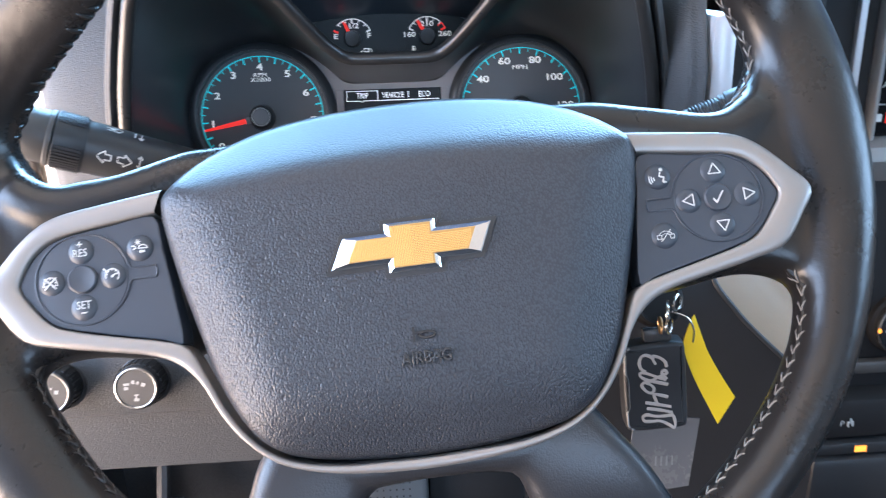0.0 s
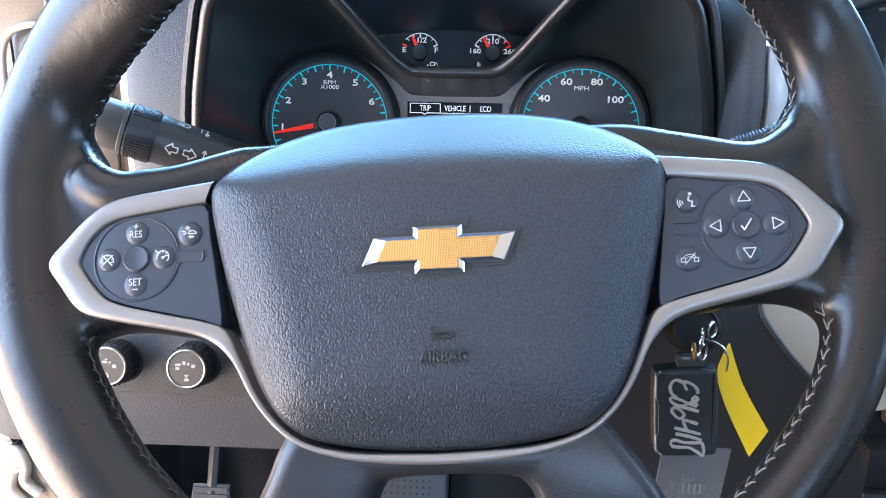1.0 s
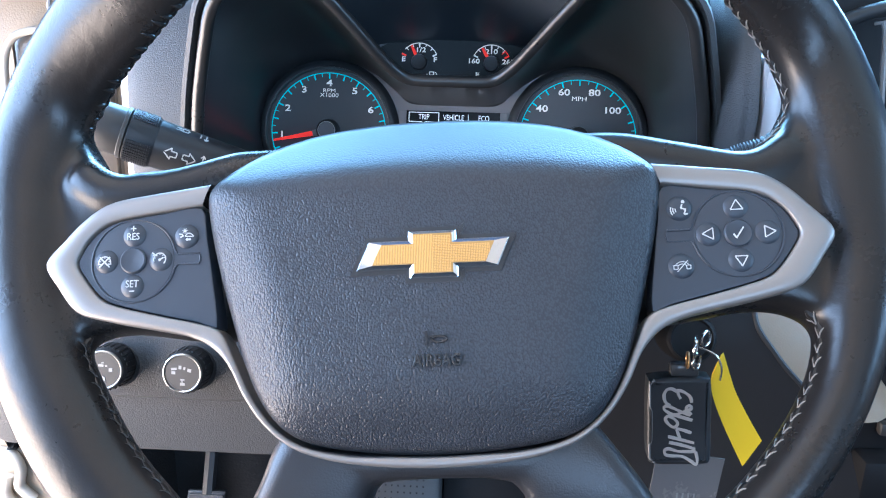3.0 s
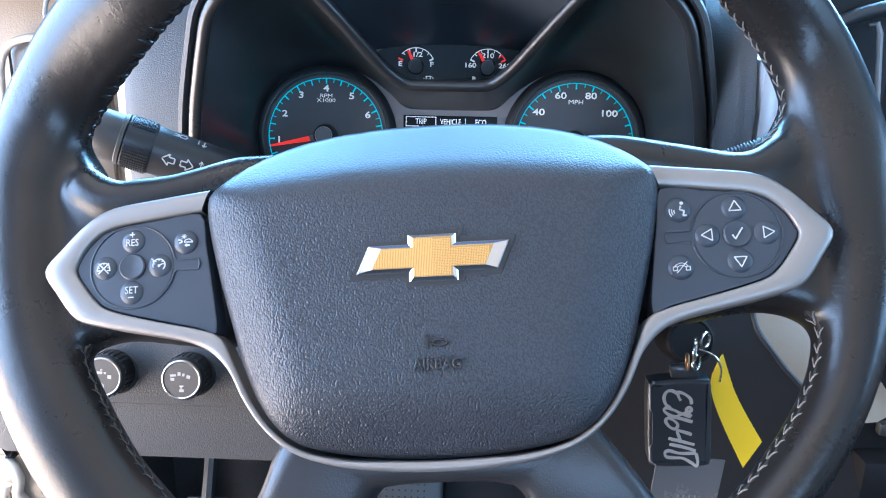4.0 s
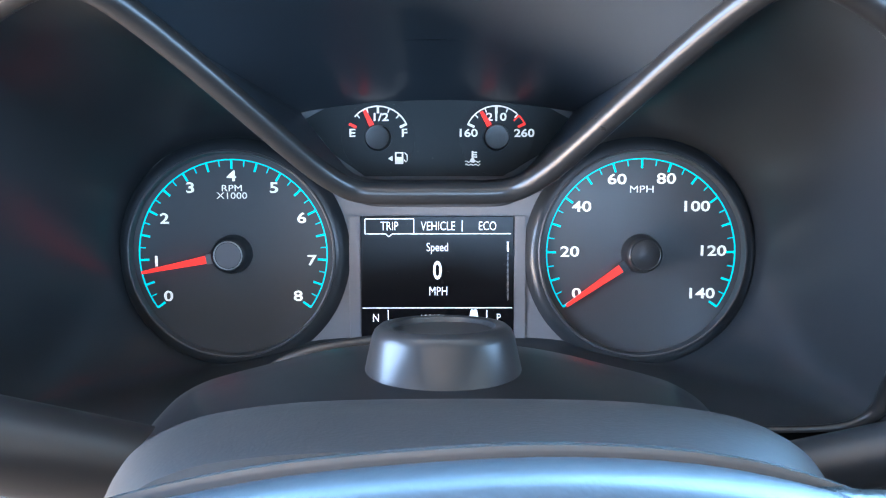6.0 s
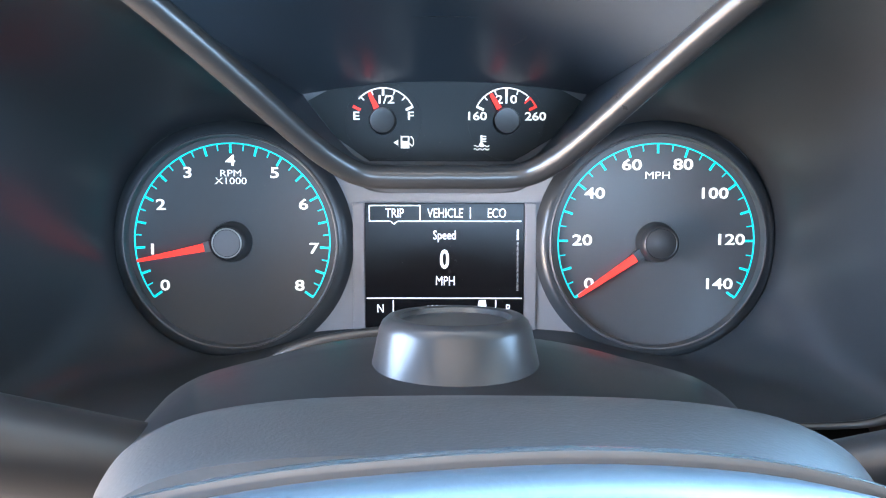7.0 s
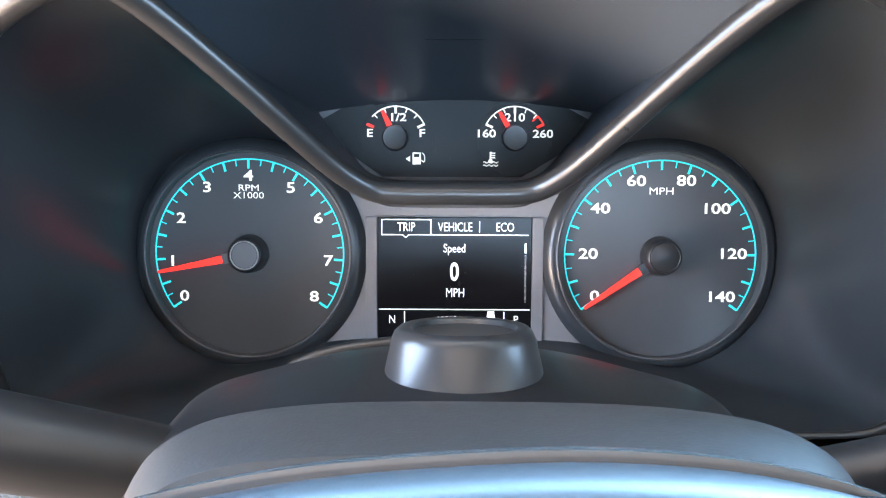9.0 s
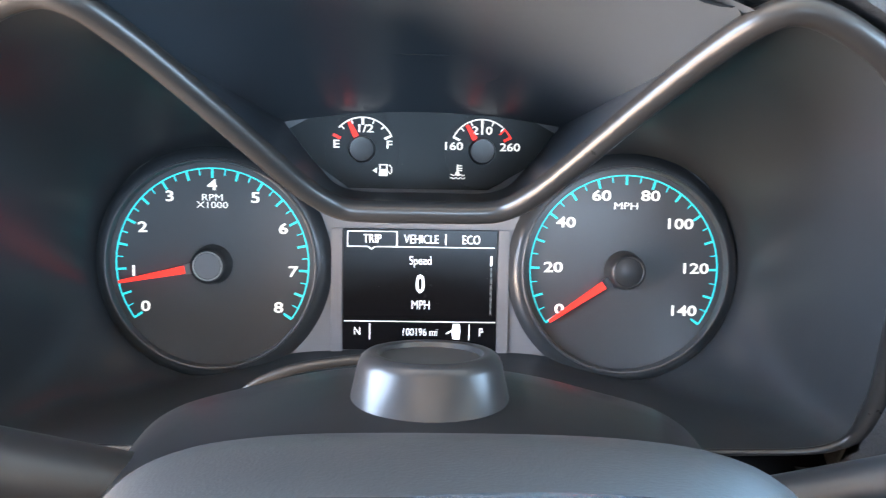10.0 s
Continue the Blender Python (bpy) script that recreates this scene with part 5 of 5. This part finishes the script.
key = thing("key_fob", pose(0.1335, 0.385, 1.0435, 84, 0, -4) @ pose(0, 0, 0, 0, 0, 4.5) @ Matrix.Diagonal((0.86, 0.93, 1, 1)), "black key fob with silver marker writing", "key fob")
bm = bmesh.new()
fob_out = [(p.x, p.y) for p in spline([(-17, 25, 0), (0, 26.5, 0), (16, 26, 0), (19, 22, 0), (19.4, 0, 0), (19, -23, 0), (15, -27, 0), (0, -27.5, 0), (-16, -27, 0), (-19.5, -22, 0), (-20, 0, 0), (-19.5, 22, 0)], 4, True)]
plate(bm, fob_out, -6, 6, 2.4, 3)
part("case", bm, SATIN, key)
bm = bmesh.new()
tube(bm, [(x * MM, y * MM, 0.0052) for x, y in ((-15.5, 25), (-18.2, 22), (-18.2, 9), (-16.8, 6), (-16.8, -12), (-18.4, -15), (-18.4, -23), (-15, -26))], 0.0009, 6)
part("case_edge", bm, GREY, key)
bm = bmesh.new()
box(bm, -0.006, 0.012, 0.026, 0.034, -0.004, 0.004, 0.002)
part("loop", bm, GLOSS, key)


def pen(*strokes):
    """One handwritten character, drawn with a broad marker; the line of writing runs down the case."""
    bm = bmesh.new()
    for stroke in strokes:
        line = spline([(x * MM, y * MM, 0.0) for x, y in stroke], 5)
        tube(bm, line, [0.00095 + 0.00012 * math.sin(k * 0.5) for k in range(len(line))], 8)
    for v in bm.verts:
        v.co.z = 0.0061 + v.co.z * 0.12
    part("marker_writing", bm, MARKER, key, "silver marker writing", False)


pen([(6.8, 11.6), (6.1, 14.9), (2.4, 17.9), (-1.4, 18.9), (-1.0, 16.2), (0.3, 13.9)], [(-2.1, 18.3), (-5.1, 19.9), (-8.2, 19.3), (-9.9, 15.9), (-8.9, 11.9), (-6.1, 9.9)])
pen([(6.8, 4.2), (3.7, 7.9), (5.4, 9.9), (6.8, 7.9), (2.4, 6.2), (-3.1, 4.2), (-7.2, 5.5), (-9.9, 7.9), (-8.5, 9.6), (-4.8, 8.5), (1.0, 5.9), (6.4, 3.9)])
pen([(7.5, 0.8), (0.3, 2.9), (-5.5, 3.9), (-8.9, 1.8), (-6.8, -1.8), (-3.4, -3.5), (-1.4, -1.2), (-3.4, 1.5), (-6.5, 3.2)])
pen([(7.1, -6.9), (2.7, -5.5), (-1.7, -4.5), (-1.0, -7.5), (0.3, -10.2)], [(-7.2, -9.2), (1.0, -11.2), (8.8, -13.2)])
pen([(-6.5, -12.9), (1.7, -14.6), (9.5, -16.9)])
pen([(9.8, -18.3), (4.4, -18.6), (-1.4, -18.3), (-6.5, -16.9), (-9.2, -17.9), (-8.5, -20.6), (-4.4, -21.3), (1.7, -21.6), (6.8, -24.3), (10.2, -26.6), (10.9, -23.3), (9.8, -18.6)])

ringset = thing("key_ring", pose(0.137, 0.381, 1.083), "small steel key rings and wire", "key ring")
for c, r, tilt in (((0.000, 0.0, 0.004), 0.0056, 25), ((0.002, 0.002, -0.005), 0.0043, -40), ((-0.003, 0.001, -0.004), 0.0040, 70), ((0.004, -0.002, 0.010), 0.0040, -70)):
    bm = bmesh.new()
    rot = Euler((radians(86), radians(tilt * 0.5), radians(62 + tilt * 0.25))).to_matrix()
    tube(bm, [Vector(c) + rot @ Vector((r * math.cos(2 * math.pi * k / 28), r * math.sin(2 * math.pi * k / 28), 0)) for k in range(28)], 0.0008, 8, True)
    part("ring", bm, STEEL if tilt != 70 else BRASS, ringset)
bm = bmesh.new()
tube(bm, spline([(0.002, 0, 0.004), (0.010, -0.002, 0.001), (0.014, -0.002, -0.006), (0.0145, -0.001, -0.014)], 5), 0.0006, 6)
part("wire", bm, STEEL, ringset)

tag = thing("key_tag", pose(0.152, 0.384, 1.0834), "curved bright yellow plastic key tag", "key tag")
bm = bmesh.new()
left_e = [(-0.0011, -0.0005), (-0.0034, -0.008), (-0.0045, -0.0163), (-0.0013, -0.0276), (0.0071, -0.0451), (0.0209, -0.0699)]
right_e = [(0.0006, 0.0), (0.0040, -0.0086), (0.0068, -0.0155), (0.0102, -0.0230), (0.0180, -0.0362), (0.0290, -0.0530)]
rows = []
for off in (0.0, 0.0008):
    le, re = spline([(x, -0.002 - off, z) for x, z in left_e], 5), spline([(x, -off, z) for x, z in right_e], 5)
    rows.append(le + re[::-1])
rows = [[p + Vector((0, 1.2 * p.z * p.z, 0)) for p in r] for r in rows]
ra = [[bm.verts.new(p) for p in r] for r in rows]
n = len(ra[0])
for r in ra:
    for i in range(n // 2 - 1):
        bm.faces.new((r[i], r[i + 1], r[n - 2 - i], r[n - 1 - i]))
for i in range(n):
    bm.faces.new((ra[0][i], ra[0][(i + 1) % n], ra[1][(i + 1) % n], ra[1][i]))
part("tag_sheet", bm, YELLOW, tag)

slip = thing("paper_slip", pose(0.139, 0.392, 1.0), "clear plastic sleeve with printed slip behind the fob", "sleeve")
bm = bmesh.new()
plate(bm, [(-17, -32), (21, -28), (26, 14), (-12, 18)], -0.4, 0.4, 0.2)
part("sleeve", bm, FILM, slip, "", True, pose(0, 0, 0, 84, 0, 0))
bm = bmesh.new()
for k in range(4):
    bar(bm, 1 + k * 3.2, -14, 1 + k * 3.2, -8, 1.0, 0.3, 0.6)
part("print_bars", bm, GREY, slip, "", False, pose(0, 0, 0, 84, 0, 0))

# ---- centre stack ----
stack = thing("centre_stack", pose(0, 0, 0), "black centre console with screen, knobs and pale trim", "console", "structure")
bm = bmesh.new()
box(bm, 0.275, 0.72, 0.60, 0.95, 0.80, 1.27, 0.02)
part("console_body", bm, CONSOLE, stack)
bm = bmesh.new()
box(bm, 0.1803, 0.1955, 0.457, 0.52, 1.115, 1.232, 0.005)
part("pale_trim", bm, PALE, stack, "pale silver trim strip")
bm = bmesh.new()
loft(bm, [[(x, y, z) for x, y in ((0.225, 0.56), (0.26, 0.55), (0.30, 0.56))] for z in (1.275, 1.2, 1.1, 1.06)], closed=False)
vents = part("vent_surround", bm, CONSOLE, stack, "dark vent surround")
for x0, z0, x1, z1 in ((0.2648, 1.2415, 0.2725, 1.17), (0.2830, 1.249, 0.2935, 1.16)):
    bm = bmesh.new()
    tube(bm, [(x0 - 0.006, 0.548, z0 + 0.001), (x0 - 0.002, 0.545, z0 + 0.002), (x0, 0.544, z0 - 0.004), (x1, 0.544, z1)], [0.0012, 0.0018, 0.002, 0.002], 8)
    part("vent_blade", bm, GREY, vents)
bm = bmesh.new()
tube(bm, spline([(0.240, 0.545, 1.242), (0.258, 0.545, 1.2520), (0.275, 0.545, 1.2585), (0.30, 0.545, 1.263), (0.36, 0.55, 1.266)], 5), 0.005, 10)
part("vent_brow", bm, SATIN, vents)
bm = bmesh.new()
tube(bm, spline([Vector((e + 0.001, y + 0.001, z)) for y, z, e in KNEE[1:6]], 5), 0.002, 8)
part("trim_edge", bm, SATIN, stack, "black trim edge")
bm = bmesh.new()
loft(bm, [[(e - 0.004, y + 0.012, z), (e + 0.03, y + 0.02, z), (e + 0.055, y + 0.04, z), (e + 0.065, y + 0.09, z)] for y, z, e in KNEE[1:6]], closed=False)
part("side_trim", bm, BEIGE, stack, "pale beige side trim")
bm = bmesh.new()
box(bm, 0.3675, 0.62, 0.594, 0.603, 1.128, 1.262, 0.002)
touch = part("touch_screen", bm, GLASS, stack, "dark touch screen with small white icons")
bm = bmesh.new()
box(bm, 0.3635, 0.3672, 0.588, 0.603, 1.126, 1.265, 0.0015)
part("screen_frame", bm, GREY, stack, "pale edge of the screen")
bm = bmesh.new()
box(bm, 0.3460, 0.3520, 0.594, 0.603, 1.10, 1.27, 0.002)
part("trim_strip", bm, PALE, stack, "pale satin strip beside the screen")
writing("lettering", "App", 0.0062, pose(0.3755, 0.5925, 1.1675, 90, 0, 0), ICON, touch, 1.0)
for name, x0, x1, z0, z1, mat in (("screen_line", 0.3675, 0.50, 1.1525, 1.1533, GREY), ("screen_icon", 0.3690, 0.3735, 1.1400, 1.1455, ICON), ("screen_icon", 0.3775, 0.3830, 1.1385, 1.1465, RED)):
    bm = bmesh.new()
    box(bm, x0, x1, 0.5925, 0.594, z0, z1, 0)
    part(name, bm, mat, touch, "", False)
bm = bmesh.new()
loft(bm, [[(x, y, z) for x in (0.355, 0.37, 0.45, 0.62)] for y, z in ((0.600, 1.127), (0.582, 1.122), (0.578, 1.112), (0.590, 1.098), (0.601, 1.09))], closed=False)
part("screen_ledge", bm, GREY, stack, "grey ledge under the screen")
for x in (0.421, 0.59):
    m = pose(x, 0.598, 0.966, 90, 0, 0)
    bm = bmesh.new()
    turned(bm, [(28, -2), (28, 3), (25.5, 5), (25, 10), (23, 12), (0, 12)], 40, m)
    knob = part("climate_knob", bm, CONSOLE, stack, "black climate knob with chrome ring")
    bm = bmesh.new()
    turned(bm, [(25, 9), (25.6, 12.0), (24.6, 12.8), (23.6, 11)], 40, m)
    part("knob_ring", bm, SATINCHROME, knob, "thin chrome ring")
    bm = bmesh.new()
    for k in range(5):
        a = radians(188 - k * 17)
        plate(bm, circle(18.0 * math.cos(a), 18.0 * math.sin(a), 1.3 + 0.25 * k, 10), 11.8, 12.3, 0.1)
    part("knob_marks", bm, ICON, knob, "", False, m)
    bm = bmesh.new()
    plate(bm, circle(-24.6, -1.0, 1.5, 10, 2.2), 12.2, 13.2, 0.1)
    part("knob_lamp", bm, AMBER, knob, "lit amber lamp", False, m)
bm = bmesh.new()
box(bm, 0.345, 0.62, 0.576, 0.61, 0.868, 0.906, 0.005)
row = part("button_row", bm, CONSOLE, stack, "row of black buttons")
writing("lettering", "P", 0.0075, pose(0.3700, 0.5755, 0.884, 90, 0, 0), ICON, row, 1.1)
bm = bmesh.new()
for k, (x, z) in enumerate(((0.3745, 0.881), (0.3765, 0.884), (0.3785, 0.8815))):
    box(bm, x, x + 0.0014, 0.5748, 0.5762, z, z + 0.0045, 0)
part("button_marks", bm, ICON, row, "", False)
bm = bmesh.new()
box(bm, 0.345, 0.62, 0.572, 0.60, 0.855, 0.866, 0.002)
lamps = part("lamp_strip", bm, SATIN, row, "narrow strip of small lamps")
bm = bmesh.new()
box(bm, 0.3825, 0.3925, 0.5710, 0.5725, 0.8580, 0.8635, 0)
part("button_lamp", bm, AMBER, lamps, "lit amber lamp", False)
bm = bmesh.new()
box(bm, 0.345, 0.62, 0.568, 0.60, 0.80, 0.853, 0.006)
part("lower_buttons", bm, SATIN, stack, "black buttons under the lamps")
bm = bmesh.new()
box(bm, 0.36, 0.62, 0.590, 0.60, 0.922, 0.934, 0.003)
part("silver_strip", bm, ENDCAP, stack, "dull beige-grey strip")

# ---- footwell ----
pedal = thing("brake_pedal", pose(-0.2520, 0.695, 0.738, 62, 0, 0), "ribbed black rubber brake pedal in the footwell", "pedal")
bm = bmesh.new()
plate(bm, [(-23, -22), (23, -22), (20, 24), (-20, 24)], -6, 2, 2)
part("pedal_pad", bm, SATIN, pedal)
for k in range(6):
    bm = bmesh.new()
    bar(bm, -18, -17 + k * 7, 18, -17 + k * 7, 3.4, 1.6, 4.2)
    part("rib", bm, SATIN, pedal, "", False)
bm = bmesh.new()
to_pedal = pose(-0.2520, 0.695, 0.738, 62, 0, 0).inverted()
tube(bm, [to_pedal @ Vector(p) for p in ((-0.252, 0.700, 0.738), (-0.250, 0.735, 0.82), (-0.248, 0.765, 0.93), (-0.247, 0.79, 1.06))], 0.007, 8)
part("pedal_arm", bm, SATIN, pedal)

# ---- cab shell ----


def shell(name, label, mat, boxes):
    bm = bmesh.new()
    for b in boxes:
        box(bm, *b, 0.01)
    return tagged(part(name, bm, mat), label, "car body", "", "structure")


shell("floor", "dark carpet floor of the cab", CARPET, [(-0.5, 1.3, -1.5, 1.15, 0.55, 0.60)])
shell("firewall", "black firewall behind the dashboard", CARPET, [(-0.5, 1.3, 1.15, 1.2, 0.55, 1.25), (-0.34, 1.25, 0.78, 0.82, 0.6, 1.24)])
shell("kick_panel", "dark kick panel beside the footwell", CARPET, [(-0.335, -0.315, 0.66, 0.80, 0.6, 1.08)])
shell("ceiling", "pale cloth headliner of the cab", CLOTH, [(-0.45, 1.3, -1.5, 0.42, 1.74, 1.80)])
shell("wall_rear", "dark rear wall of the cab", CARPET, [(-0.5, 1.3, -1.55, -1.5, 0.55, 1.30), (-0.5, 1.3, -1.55, -1.5, 1.62, 1.80)])
shell("wall_passenger", "grey passenger door below its window", GREY, [(1.3, 1.36, -1.5, 1.2, 0.55, 1.22), (1.3, 1.36, -1.5, 0.4, 1.68, 1.80), (1.3, 1.36, -1.5, -0.55, 1.22, 1.68)])
shell("wall_driver", "body side behind the open door", GREY, [(-0.52, -0.45, -1.5, -0.75, 0.55, 1.80), (-0.52, -0.45, -0.75, 0.75, 0.50, 0.62)])
bm = bmesh.new()
tube(bm, [(-0.47, 0.42, 1.76), (-0.45, 0.70, 1.52), (-0.43, 0.98, 1.27)], 0.04, 10)
tagged(part("pillar_driver", bm, GREY), "grey windscreen pillar", "car body", "", "structure")
bm = bmesh.new()
tube(bm, [(1.30, 0.42, 1.76), (1.29, 0.70, 1.52), (1.27, 0.98, 1.27)], 0.04, 10)
tagged(part("pillar_passenger", bm, GREY), "grey windscreen pillar", "car body", "", "structure")

door = thing("driver_door", pose(-0.47, 0.74, 0, 0, 0, 86), "open driver door with beige inner panel", "door")
bm = bmesh.new()
box(bm, -0.06, 0.04, 0.03, 1.0, 0.62, 1.24, 0.03)
part("inner_panel", bm, TAN, door, "beige inner panel")
bm = bmesh.new()
tube(bm, spline([(0, 0.02, 1.24), (0, 0.30, 1.50), (0, 0.55, 1.68), (0, 0.95, 1.70), (0, 1.0, 1.24)], 5), 0.02, 8)
part("window_frame", bm, GREY, door)
shell("door_jamb", "beige painted door jamb of the body", TAN, [(-0.47, -0.275, 0.66, 0.74, 1.07, 1.275), (-0.47, -0.37, 0.66, 0.74, 0.6, 1.07)])
shell("jamb_strip", "white painted strip of the door jamb", BODY, [(-0.274, -0.243, 0.63, 0.66, 1.06, 1.20)])
shell("jamb_recess", "brown-grey lining of the door jamb", LINING, [(-0.367, -0.285, 0.646, 0.66, 1.09, 1.2255)])
bm = bmesh.new()
tube(bm, spline([(-0.374, 0.642, 1.10), (-0.372, 0.642, 1.18), (-0.369, 0.642, 1.207), (-0.361, 0.642, 1.2205), (-0.349, 0.642, 1.2262), (-0.33, 0.642, 1.2285), (-0.285, 0.644, 1.230)], 5), 0.0032, 10)
tagged(part("door_seal", bm, CREAM), "bright curved edge of the door jamb", "car body", "", "structure")

shell("jamb_slot", "dark slot in the painted door jamb", CONSOLE, [(-0.427, -0.4165, 0.6555, 0.661, 0.832, 0.877)])
for pts in (((-0.440, 0.657, 0.826), (-0.424, 0.655, 0.824), (-0.417, 0.654, 0.808), (-0.420, 0.654, 0.790), (-0.408, 0.655, 0.775)), ((-0.432, 0.656, 0.80), (-0.436, 0.655, 0.78), (-0.426, 0.655, 0.765), (-0.412, 0.656, 0.75))):
    bm = bmesh.new()
    tube(bm, spline(pts, 5), 0.0055, 10)
    tagged(part("sealant_bead", bm, CREAM), "cream sealant bead on the door jamb", "car body", "", "structure")

# ---- outside ----
bm = bmesh.new()
n = 24
loft(bm, [[(x * 40 - 480 + 0.0, y * 40 - 480, 0) for x in range(n + 1)] for y in range(n + 1)], closed=False)
tagged(part("ground", bm, GROUND), "pale sunlit gravel yard", "ground", "", "structure")
